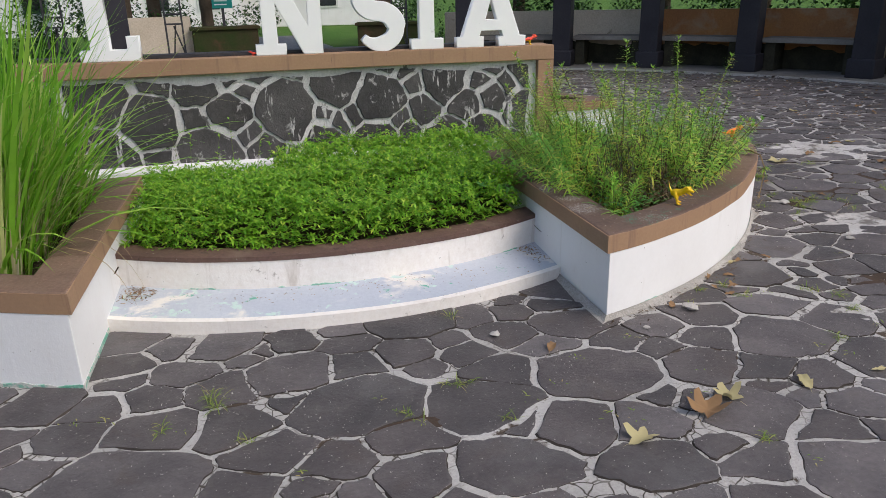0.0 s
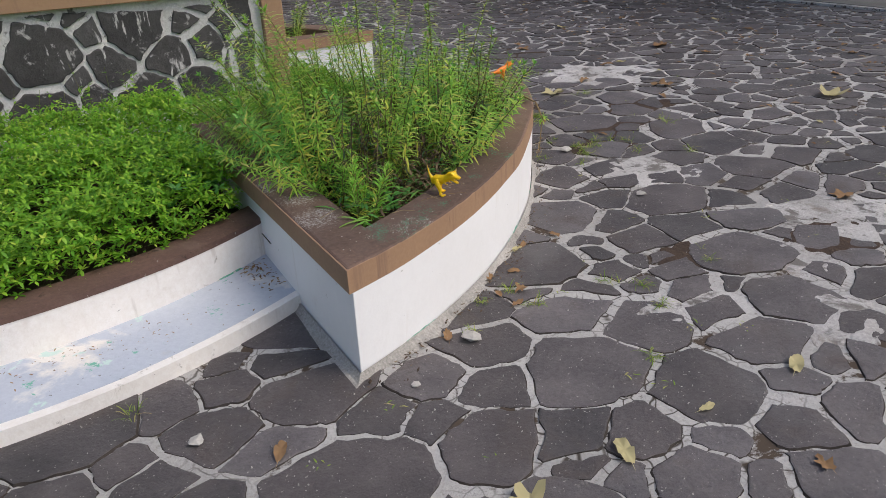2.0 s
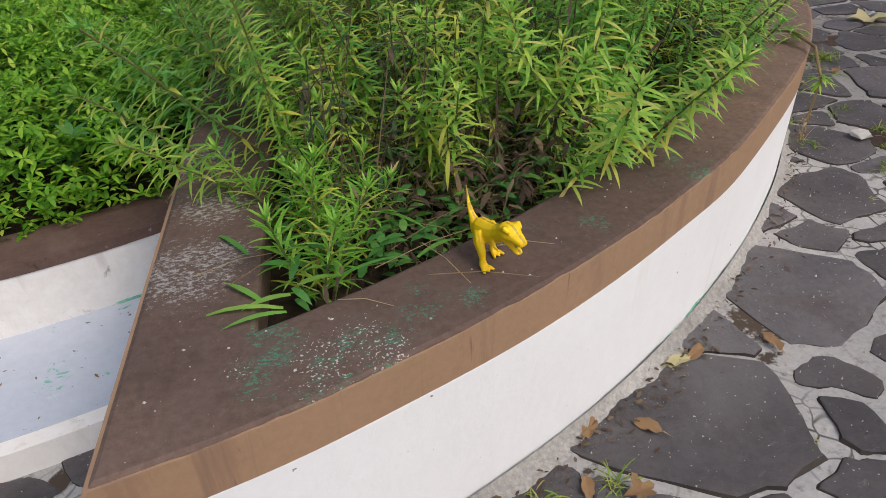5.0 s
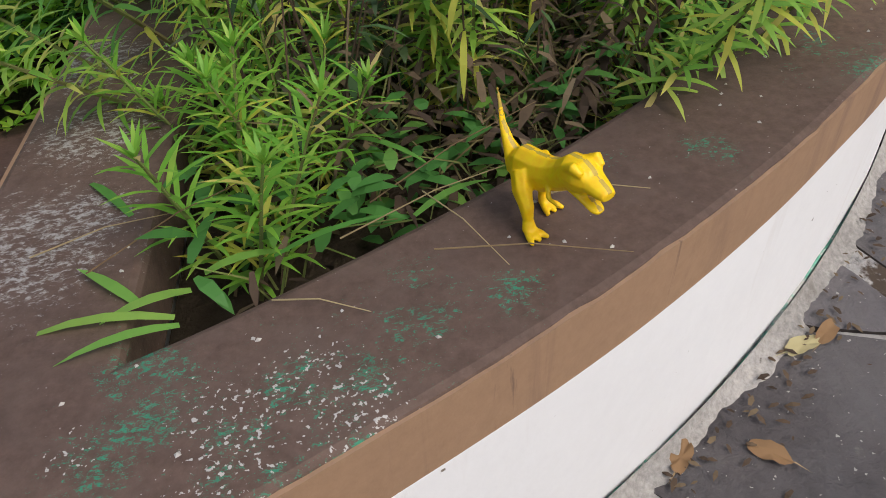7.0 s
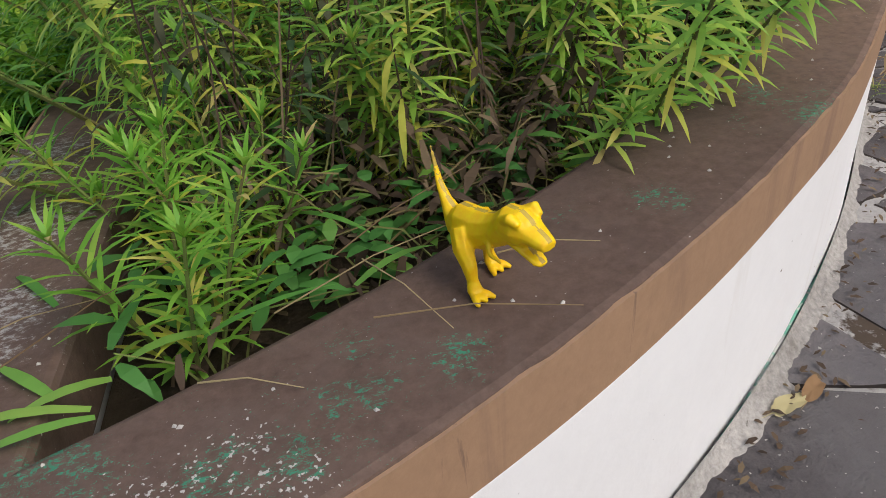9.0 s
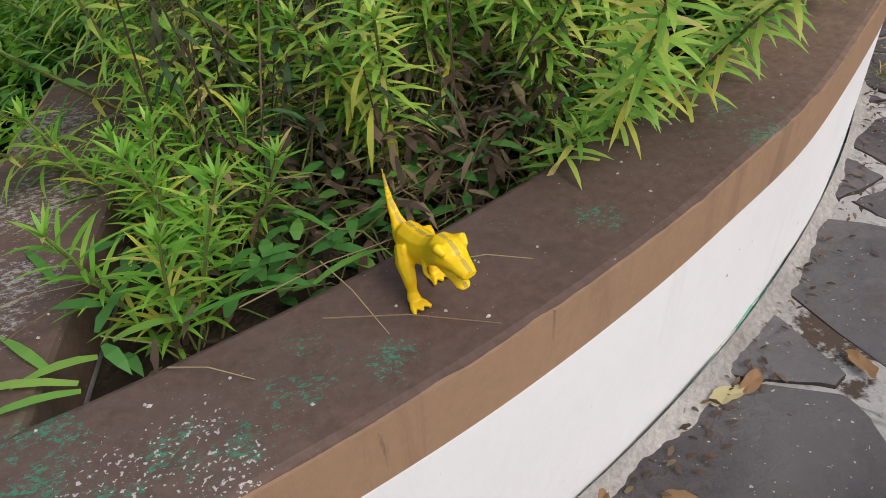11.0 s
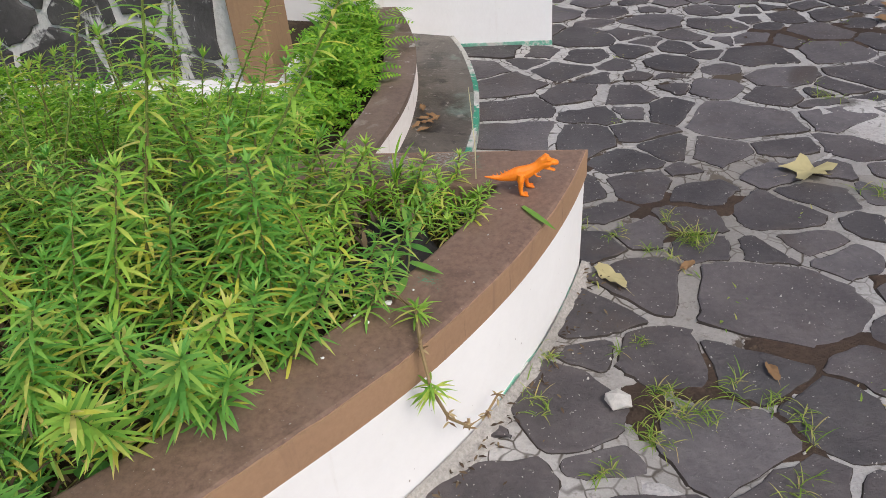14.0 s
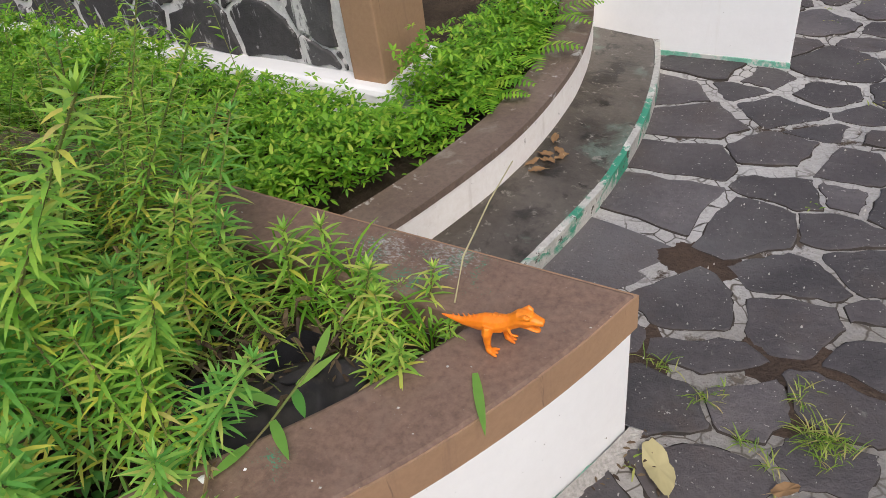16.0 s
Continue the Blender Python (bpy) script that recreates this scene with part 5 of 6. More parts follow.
def dinosaur(m, size, skin, stripe, label, tail_up=1.0, ridge=False, belly=None, stride=0.012, tail=1.0):
    """A toy beast of prey on two legs, head along x, feet on z = 0; one fused mesh."""
    h = Heap()
    tz = lambda x: 0.052 + 0.022 * tail_up * max(0, -x - 0.04) / 0.06
    tube(h, [(-0.112, 0, tz(-0.112) + 0.012 * tail_up, 0.0015, 0.0015), (-0.092, 0, tz(-0.092), 0.0045, 0.005), (-0.07, 0, tz(-0.07) - 0.003, 0.007, 0.009), (-0.045, 0, 0.054, 0.012, 0.016), (-0.02, 0, 0.058, 0.017, 0.022),
             (0.005, 0, 0.062, 0.0175, 0.021), (0.024, 0, 0.070, 0.014, 0.017), (0.036, 0, 0.079, 0.0125, 0.014), (0.046, 0, 0.086, 0.014, 0.0145), (0.056, 0, 0.087, 0.0145, 0.014), (0.064, 0, 0.086, 0.012, 0.011)])
    tube(h, [(0.050, 0, 0.088, 0.0135, 0.0105), (0.064, 0, 0.087, 0.0115, 0.0085), (0.076, 0, 0.084, 0.0085, 0.0065), (0.082, 0, 0.083, 0.0065, 0.0045)])
    tube(h, [(0.044, 0, 0.078, 0.0115, 0.0055), (0.058, 0, 0.072, 0.0085, 0.0035), (0.072, 0, 0.066, 0.0065, 0.0028), (0.076, 0, 0.0655, 0.004, 0.0022)])
    for s in (-1, 1):
        tube(h, [(0.047, s * 0.0095, 0.093, 0.0036, 0.0036), (0.056, s * 0.0115, 0.0985, 0.0044, 0.0044), (0.063, s * 0.0100, 0.0950, 0.0028, 0.0028)], 8)
        f = s * stride
        tube(h, [(-0.012, s * 0.012, 0.060, 0.011, 0.016), (-0.008 + f * 0.5, s * 0.019, 0.045, 0.0105, 0.0125), (-0.003 + f * 0.9, s * 0.021, 0.030, 0.0078, 0.0082), (-0.002 + f, s * 0.021, 0.017, 0.0058, 0.0060), (0.001 + f, s * 0.0215, 0.007, 0.0082, 0.0070)], 8)
        for q in (-0.5, 0, 0.5):
            tube(h, [(-0.003 + f, s * 0.0215, 0.0048, 0.0048, 0.0045), (0.011 + f, s * 0.0215 + q * 0.014, 0.0042, 0.0042, 0.0038), (0.019 + f, s * 0.0215 + q * 0.021, 0.0028, 0.0022, 0.0024)], 8)
        tube(h, [(0.026, s * 0.011, 0.062, 0.0035, 0.0035), (0.033, s * 0.015, 0.053, 0.0028, 0.0028), (0.041, s * 0.014, 0.051, 0.0022, 0.0022), (0.046, s * 0.013, 0.048, 0.0013, 0.0013)], 6)
    if ridge:
        for i in range(13):
            x = -0.085 + 0.0105 * i
            z = 0.068 + 0.010 * max(0, (x + 0.05) / 0.05) if x > -0.05 else 0.060 + 0.25 * (x + 0.085)
            tube(h, [(x, 0, z, 0.002, 0.003), (x - 0.004, 0, z + 0.0075, 0.0006, 0.0006)], 5)
    h.v = [(0.034 + (x - 0.034) * 1.24, y * 1.24, 0.082 + (z - 0.082) * 1.24) if x > 0.034 and z > 0.055 else (x, y, z) for x, y, z in h.v]
    if tail != 1.0:
        h.v = [(x if x > -0.03 else -0.03 + (x + 0.03) * tail, y, z) for x, y, z in h.v]
    me = h.mesh("toy", skin)
    tmp = bpy.data.objects.new("tmp", me)
    scene.collection.objects.link(tmp)
    mod = tmp.modifiers.new("fuse", "REMESH")
    mod.mode, mod.voxel_size, mod.use_smooth_shade = "VOXEL", 0.0016, True
    sm = tmp.modifiers.new("ease", "SMOOTH")
    sm.iterations, sm.factor = 3, 0.5
    made = bpy.data.meshes.new_from_object(tmp.evaluated_get(bpy.context.evaluated_depsgraph_get()))
    bpy.data.objects.remove(tmp)
    made.materials.clear()
    made.materials.append(skin)
    made.materials.append(stripe)
    for p in made.polygons:
        c, nz = p.center, p.normal
        if belly:
            p.material_index = 1 if c.z < 0.046 else 0
        elif abs(c.y) < 0.0020 + 0.0006 * math.sin(c.x * 300) and nz.z > 0.3 and c.z > 0.05:
            p.material_index = 1
        elif c.x < -0.03 - 0.068 * tail:
            p.material_index = 1
    ob = thing("toy_dinosaur", label, "toy", m @ Matrix.Scale(size, 4), "toy dinosaurs", data=made)
    return ob


dinosaur(pose(1.599, -2.440, 0.4005, 0, 0, -64), 0.89, m_yellow, m_toygrey, "yellow plastic toy dinosaur with grey back on the planter cap", 1.9, stride=-0.013, tail=0.42)
dinosaur(pose(2.815, -1.135, 0.4005, 0, 0, 9), 0.88, m_orangetoy, m_orangetoy, "orange plastic toy dinosaur with spiny back on the planter cap", 0.2, True)
dinosaur(pose(1.715, -0.07, 1.0085, 0, 0, 14), 0.70, m_redtoy, m_yellow, "small red and yellow toy dinosaur on the wall top", 0.8, False, True)
dinosaur(pose(-0.345, -0.105, 1.0085, 0, 0, 175), 0.34, m_redtoy, m_redtoy, "tiny red toy dinosaur beside a letter on the wall", 0.5)

# ---- fallen leaves, pebbles and weeds on the paving ----
def fallen_leaf(x, y, z, turn, size, seed, material, label, lobed=False, curl=0.25):
    rng = random.Random(seed)
    verts, faces, n = [], [], 22
    for i in range(n):
        a = 6.2832 * i / n
        r = (0.46 + 0.15 * math.cos(5 * a + seed) + 0.05 * math.cos(3 * a) if lobed else 0.5) * rng.uniform(0.9, 1.08)
        w = 0.95 if lobed else 0.46
        u, v = r * math.cos(a), r * w * math.sin(a)
        verts.append((u * size, v * size, size * curl * (v * v * 1.9 + 0.7 * u * u * math.sin(seed)) + rng.uniform(0, 0.05) * size + 0.16 * size * noise.noise(Vector((u * 4, v * 4, seed)))))
    for i in range(n):
        u, v, q = verts[i]
        verts.append((u * 0.5, v * 0.5, q * 0.35))
    verts.append((0, 0, 0))
    for i in range(n):
        j = (i + 1) % n
        faces += [(i, j, n + j, n + i), (n + i, n + j, 2 * n)]
    low = min(v[2] for v in verts)
    verts = [(a, b, c - low) for a, b, c in verts]
    k = len(verts)
    verts += [(-0.48 * size, -0.0012, 0.004), (-0.48 * size, 0.0012, 0.004), (-0.85 * size, 0.003, 0.001)]
    faces.append((k, k + 1, k + 2))
    return thing("fallen_leaf", label, "leaf", pose(x, y, z, 0, 0, turn), "fallen leaves", data=mesh_from("fallen_leaf", verts, faces, material, True))


for i, (x, y, turn, size, mat, lobed, curl, lab) in enumerate((
    (1.08, -3.56, 40, 0.14, m_dryleaf, True, 0.7, "large curled dry brown leaf on the paving"),
    (1.20, -3.50, 110, 0.10, m_yellowleaf, True, 0.7, "large pale yellow curled leaf on the paving"),
    (0.775, -3.65, 20, 0.10, m_yellowleaf, True, 0.6, "pale yellow fallen leaf on the paving"),
    (1.53, -3.49, 70, 0.10, m_yellowleaf, False, 0.4, "pale yellow fallen leaf on the paving"),
    (0.74, -2.97, 60, 0.08, m_dryleaf, False, 0.4, "small dry curled leaf on the paving"),
    (3.81, -0.40, 15, 0.16, m_yellowleaf, True, 0.25, "broad yellow-green fallen leaf on the paving"),
    (3.07, -0.985, 125, 0.13, m_yellowleaf, False, 0.12, "long pale dry leaf beside the planter"),
    (2.66, 0.99, 10, 0.12, m_dryleaf, False, 0.5, "dry brown leaf beside the planter"),
    (1.79, -2.475, 50, 0.055, m_dryleaf, False, 0.3, "dry brown leaf at the foot of the planter"),
    (2.03, -2.335, 15, 0.062, m_yellowleaf, False, 0.3, "yellow leaf at the foot of the planter"),
    (2.075, -2.32, 40, 0.055, m_dryleaf, False, 0.35, "dry brown leaf at the foot of the planter"),
    (2.25, -2.315, 100, 0.06, m_dryleaf, False, 0.3, "dry brown leaf on the paving"),
    (5.75, 0.38, 30, 0.26, m_dryleaf, False, 0.6, "large dry brown leaf on the paving"),
    (5.30, -1.66, 30, 0.2, m_yellowleaf, True, 0.5, "pale dry curled leaf on the paving"),
    (1.86, -3.49, 0, 0.06, m_yellowleaf, False, 0.2, "small yellow leaf on the paving"),
    (1.745, -2.60, 80, 0.05, m_dryleaf, False, 0.4, "dry brown leaf at the foot of the planter"),
    (1.83, -2.63, 10, 0.05, m_dryleaf, True, 0.5, "dry brown leaf at the foot of the planter"),
    (1.90, -2.49, 140, 0.06, m_dryleaf, False, 0.4, "dry brown leaf at the foot of the planter"),
    (2.26, -3.50, 30, 0.10, m_yellowleaf, False, 0.35, "pale yellow fallen leaf on the paving"),
    (1.43, -2.74, 65, 0.07, m_dryleaf, False, 0.5, "curled reddish dry leaf on the paving"),
    (1.76, -2.70, 20, 0.06, m_dryleaf, False, 0.6, "curled reddish dry leaf on the paving"),
    (3.30, -0.93, 40, 0.06, m_dryleaf, False, 0.4, "dry brown leaf on the paving"),
    (3.42, -1.36, 100, 0.06, m_dryleaf, False, 0.4, "dry brown leaf on the paving"))):
    fallen_leaf(x, y, 0.007, turn, size, i + 1, mat, lab, lobed, curl)
for i, (x, y) in enumerate(((2.43, -0.08), (2.41, -0.14), (2.46, -0.04), (2.44, -0.17), (2.42, 0.02), (2.45, -0.11), (2.48, -0.07))):
    fallen_leaf(x, y, seat_top(x, y) + 0.004, 70 * i, 0.055, 70 + i, m_dryleaf, "withered brown leaf on the wet step seat", False, 0.4)
for i in range(90):
    a, r = rng.uniform(-100, 40), rng.uniform(4.2, 8.9)
    fallen_leaf(r * math.cos(radians(a)), r * math.sin(radians(a)), 0.006, rng.uniform(0, 360), rng.uniform(0.05, 0.14), 200 + i, rng.choice((m_dryleaf, m_dryleaf, m_yellowleaf)), "dry fallen leaf on the paving", rng.random() < 0.4, rng.uniform(0.2, 0.6))

bits = Heap()
for _ in range(1500):
    a, r = rng.uniform(-60, 60), 4.6 + 4.4 * math.sqrt(rng.random())
    b = rng.uniform(0, 6.28)
    blade(bits, (r * math.cos(radians(a)), r * math.sin(radians(a)), 0.006), (math.cos(b), math.sin(b), rng.uniform(0.0, 0.5)), rng.uniform(0.02, 0.07), rng.uniform(0.012, 0.035), 0.4, rng, 3)
thing("leaf_litter", "scattered brown leaf scraps on the far paving", "leaf litter", kind="stuff", data=bits.mesh("leaf_litter", m_dryleaf))

# a dry stem that trails over the cap
trail, tuft_leaves = Heap(), Heap()
way = [(2.46, -1.50, 0.33), (2.54, -1.55, 0.42), (2.60, -1.62, 0.43), (2.615, -1.70, 0.415), (2.632, -1.735, 0.34), (2.655, -1.695, 0.21), (2.69, -1.645, 0.125), (2.725, -1.60, 0.11), (2.75, -1.56, 0.13)]
stick(trail, way, 0.005, 0.0025, 6)
for i, p in enumerate(way[1:]):
    for _ in range(28 if i in (1, 3) else 7):
        b = rng.uniform(0, 6.28)
        blade(tuft_leaves if i in (1, 3) else trail, Vector(p) + Vector((0, 0, rng.uniform(-0.015, 0.015))), (math.cos(b), math.sin(b), rng.uniform(-0.2, 0.7)), rng.uniform(0.035, 0.062) if i in (1, 3) else 0.02, 0.0055, 0.7, rng, 3)
w = thing("trailing_stem", "half-dead brown stem trailing over the planter cap", "plant", data=trail.mesh("trailing_stem", m_straw))
tagged(part("foliage", tuft_leaves.mesh("foliage", m_leaf), w), kind="stuff")

# fresh grass leaves that lie on the caps
capleaf = Heap()
for x, y, a, L in ((2.81, -1.21, -55, 0.13),):
    blade(capleaf, (x, y, 0.405), (math.cos(radians(a)), math.sin(radians(a)), 0.05), L, 0.016, 0.05, rng, 5, 0.1)
for x, y, a, L in ((1.28, -2.50, 178, 0.17), (1.285, -2.51, 196, 0.12), (1.25, -2.48, 140, 0.10), (1.22, -2.35, 128, 0.13), (1.29, -2.47, 200, 0.10), (1.30, -2.45, 16, 0.10), (1.36, -2.44, 12, 0.15), (1.49, -2.41, 30, 0.12), (1.44, -2.26, -45, 0.14)):
    blade(capleaf, (x, y, 0.40), (math.cos(radians(a)), math.sin(radians(a)), 0.42), L * 0.82, rng.uniform(0.007, 0.012), rng.uniform(0.5, 0.9), rng, 5, 0.25)
thing("grass_blades", "fresh broad grass blades lying over the planter cap", "grass", kind="stuff", data=capleaf.mesh("grass_blades", m_leafdeep))

rngw = random.Random(77)
crumbs = Heap()
foot = sector(-0.03, n=400)[1:]
for _ in range(330):
    x, y = foot[rngw.randrange(len(foot))]
    d, b, q = rngw.gauss(0, 0.024), rngw.uniform(0, 6.28), rngw.uniform(0.003, 0.012)
    k = 1 + (abs(d) + (0.09 * rngw.random() if rngw.random() < 0.25 else 0)) / math.hypot(x, y)
    blade(crumbs, (x * k, -y * k, 0.010 + 0.004 * rngw.random()), (math.cos(b), math.sin(b), rngw.uniform(-0.1, 0.3)), q * 1.8, q * 0.7, 0.4, rngw, 2)
thing("foot_crumbs", "brown leaf crumbs along the foot of the planter", "leaf litter", kind="stuff", data=crumbs.mesh("foot_crumbs", m_deadleaf))
debris = Heap()
for cx, cy, n, w in ((-1.0, -2.02, 190, 0.10), (1.0, -2.00, 70, 0.09), (1.03, -2.12, 26, 0.05), (0.3, -2.23, 120, 0.5), (-0.3, -2.23, 70, 0.5)):
    for _ in range(n):
        x, y = rngw.gauss(cx, w * 0.5), rngw.gauss(cy, 0.05)
        if not FRONT_R + 0.01 < math.hypot(x, y) < 2.46 or abs(x) > 1.06:
            continue
        b, s = rngw.uniform(0, 6.28), rngw.uniform(0.005, 0.014) * (1 if w < 0.3 else 0.6)
        blade(debris, (x, y, seat_top(x, y) + rngw.uniform(0.002, 0.010)), (math.cos(b), math.sin(b), rngw.uniform(-0.1, 0.4)), s * 1.6, s * 0.7, 0.4, rngw, 2)
thing("step_debris", "brown leaf crumbs and dirt gathered on the step", "leaf litter", kind="stuff", data=debris.mesh("step_debris", m_dryleaf))
def tuft(x, y, n, size, label="small grass tuft in a paving joint"):
    """Wispy grass: a few leaning tillers of thin, arching blades, spread along the joint."""
    h = Heap()
    along = rngw.uniform(0, 6.28)
    for _ in range(max(3, n // 10)):
        d = rngw.gauss(0, size * 0.45)
        bx, by = d * math.cos(along) + rngw.gauss(0, size * 0.12), d * math.sin(along) + rngw.gauss(0, size * 0.12)
        for _ in range(rngw.randrange(5, 10)):
            a = rngw.uniform(0, 6.28)
            blade(h, (bx + rngw.gauss(0, 0.004), by + rngw.gauss(0, 0.004), 0), (math.cos(a), math.sin(a), rngw.uniform(0.5, 2.6)), size * rngw.uniform(0.35, 1.15), rngw.uniform(0.0016, 0.0034), rngw.uniform(0.8, 2.2), rngw, 4)
    return thing("grass_tuft", label, "weed", Matrix.Translation((x, y, 0.0)), "weeds in the joints", data=h.mesh("grass_tuft", m_tuft))


for x, y, n, s in ((-0.60, -3.02, 40, 0.09), (0.09, -3.32, 26, 0.06), (0.28, -3.14, 30, 0.07), (-0.76, -3.17, 20, 0.05), (0.41, -3.42, 16, 0.05), (-0.49, -3.31, 16, 0.05), (0.42, -2.56, 26, 0.06), (1.17, -3.76, 20, 0.06), (1.93, -3.20, 26, 0.06), (3.32, -1.42, 30, 0.07),
                   (2.83, -1.45, 30, 0.07), (3.20, -1.51, 44, 0.07), (3.12, -1.51, 50, 0.07), (3.11, -1.58, 44, 0.06), (3.15, -1.44, 40, 0.06), (3.45, -1.51, 34, 0.07), (3.39, -1.69, 26, 0.07), (3.40, -1.46, 30, 0.05), (3.36, -0.78, 40, 0.06), (3.09, -1.27, 30, 0.05), (2.86, -1.30, 26, 0.05), (2.97, -1.67, 26, 0.05), (4.10, 0.21, 30, 0.08), (3.98, -0.53, 30, 0.08), (3.93, -1.39, 40, 0.08), (3.62, -1.88, 30, 0.07),
                   (1.79, -2.60, 34, 0.06), (1.81, -2.73, 30, 0.06), (1.51, -2.74, 24, 0.05), (2.16, -2.76, 26, 0.05), (2.24, -2.85, 34, 0.06), (1.66, -2.60, 22, 0.05), (2.20, -3.00, 26, 0.06), (2.63, -2.84, 30, 0.06), (3.11, -0.76, 30, 0.05), (3.34, -0.81, 44, 0.06), (3.29, -0.68, 36, 0.05), (3.23, -0.86, 26, 0.05), (3.37, -0.78, 36, 0.06), (2.98, -0.71, 24, 0.05)):
    tuft(x, y, n * 2, s)
moss = Heap()
for _ in range(190):
    a, r = rngw.uniform(-110, 50), 2.9 + 5.5 * rngw.random() ** 1.6
    x, y = r * math.cos(radians(a)), r * math.sin(radians(a))
    if r < 3.12:
        continue
    for _ in range(5):
        b = rngw.uniform(0, 6.28)
        blade(moss, (x + rngw.uniform(-0.03, 0.03), y + rngw.uniform(-0.03, 0.03), 0.0), (math.cos(b), math.sin(b), 0.8), rngw.uniform(0.012, 0.04), 0.005, 0.6, rngw, 2)
thing("joint_weeds", "sparse tiny weeds growing in the paving joints", "weeds", kind="stuff", data=moss.mesh("joint_weeds", m_tuft))


def pebble(x, y, z, size, seed, mat, label):
    bm = bmesh.new()
    bmesh.ops.create_icosphere(bm, subdivisions=1, radius=size / 2)
    for v in bm.verts:
        v.co += Vector(noise.noise_vector(v.co * (2.2 / size) + Vector((seed, 0, 0)))) * size * 0.22
        v.co.z *= 0.38
    low = min(v.co.z for v in bm.verts)
    for v in bm.verts:
        v.co.z -= low
    return thing("pebble", label, "stone", pose(x, y, z, 0, 0, seed * 40), "loose pebbles", data=from_bm(bm, "pebble", mat, False))


for i, (x, y, s) in enumerate(((1.486, -2.80, 0.075), (3.03, -1.462, 0.075), (0.55, -2.80, 0.05), (1.20, -2.92, 0.03), (2.9, -2.2, 0.05))):
    pebble(x, y, 0.004, s, i + 1, m_pebble, "loose pale pebble on the paving")
grit = Heap()
for _ in range(1100):
    a, r = rngw.uniform(-110, 40), 3.02 + 2.6 * rngw.random() ** 1.8
    x, y, s = r * math.cos(radians(a)), r * math.sin(radians(a)), 0.0014 + 0.0036 * rngw.random() ** 2.5
    t = rngw.uniform(0, 3)
    c, d = s * math.cos(t), s * math.sin(t)
    grit.add([(x + c, y + d, 0.002), (x - d, y + c * 0.6, 0.002), (x - c, y - d, 0.002), (x + d, y - c * 0.6, 0.002), (x, y, 0.008 + s * 0.6)], [(0, 1, 4), (1, 2, 4), (2, 3, 4), (3, 0, 4)])
thing("grit", "scattered pale grit and crumbs on the paving", "grit", kind="stuff", data=grit.mesh("grit", m_pebble))
capgrit = Heap()
for _ in range(420):
    x, y = rngw.uniform(1.1, 2.95), rngw.uniform(0.95, 2.8)
    if inside_sector(x, y, 0.008) and not inside_sector(x, y, 0.17):
        s, t = rngw.uniform(0.0007, 0.0022), rngw.uniform(0, 3)
        c, d = s * math.cos(t) * 1.6, s * math.sin(t) * 1.6
        capgrit.add([(x + c, -y + d, 0.4), (x - d, -y + c * 0.6, 0.4), (x - c, -y - d, 0.4), (x + d, -y - c * 0.6, 0.4), (x, -y, 0.402 + s * 0.5)], [(0, 1, 4), (1, 2, 4), (2, 3, 4), (3, 0, 4)])
thing("cap_grit", "pale crumbs and seed husks on the planter cap", "grit", kind="stuff", data=capgrit.mesh("cap_grit", m_pebble))
for i, (x, y) in enumerate(((2.47, -1.26), (2.37, -1.45))):
    pot = thing("seedling_bag", "torn black plastic plant bag with soil", "plant pot", pose(x, y, 0.27, 12 - 9 * i, 8 * i, 40 * i), "plant bags in the planter")
    bm = bmesh.new()
    bmesh.ops.create_cone(bm, segments=18, radius1=0.045, radius2=0.055, depth=0.10, matrix=Matrix.Translation((0, 0, 0.05)))
    bmesh.ops.delete(bm, geom=[f for f in bm.faces if f.calc_center_median().z > 0.099], context="FACES")
    for v in bm.verts:
        v.co += Vector(noise.noise_vector(v.co * 25 + Vector((i, 0, 0)))) * 0.012
    pot.data = from_bm(bm, "seedling_bag", m_dark, True)

# a crumpled sheet of black polythene between the plants
bm = bmesh.new()
bmesh.ops.create_grid(bm, x_segments=26, y_segments=16, size=1)
for v in bm.verts:
    u, w = v.co.x, v.co.y
    q = noise.noise(Vector((u * 2.2, w * 2.2, 1))) + 0.5 * noise.noise(Vector((u * 5, w * 5, 2)))
    v.co = Vector((u * 0.155 * (1 + 0.2 * w), w * 0.082 * (1 + 0.3 * noise.noise(Vector((u * 3, 0, 5)))), 0.030 * (abs(u - 0.25) < 0.35) * (1 - w * w) + 0.022 * q))
r = bmesh.ops.solidify(bm, geom=bm.faces, thickness=0.002)
thing("plastic_sheet", "crumpled black polythene bag lying on the soil", "plastic bag", pose(2.485, -1.355, 0.322, 0, 0, 45), data=from_bm(bm, "plastic_sheet", m_sheet, True))
branch = Heap()
stick(branch, [(1.96, -1.24, 0.44), (2.10, -1.29, 0.40), (2.25, -1.315, 0.365), (2.38, -1.345, 0.325)], 0.0045, 0.0028, 6)
stick(branch, [(2.00, -1.36, 0.40), (2.16, -1.37, 0.37), (2.34, -1.36, 0.335)], 0.0035, 0.002, 6)
thing("dry_branch", "bare pale brown branch leaning over the soil", "branch", data=branch.mesh("dry_branch", m_straw))
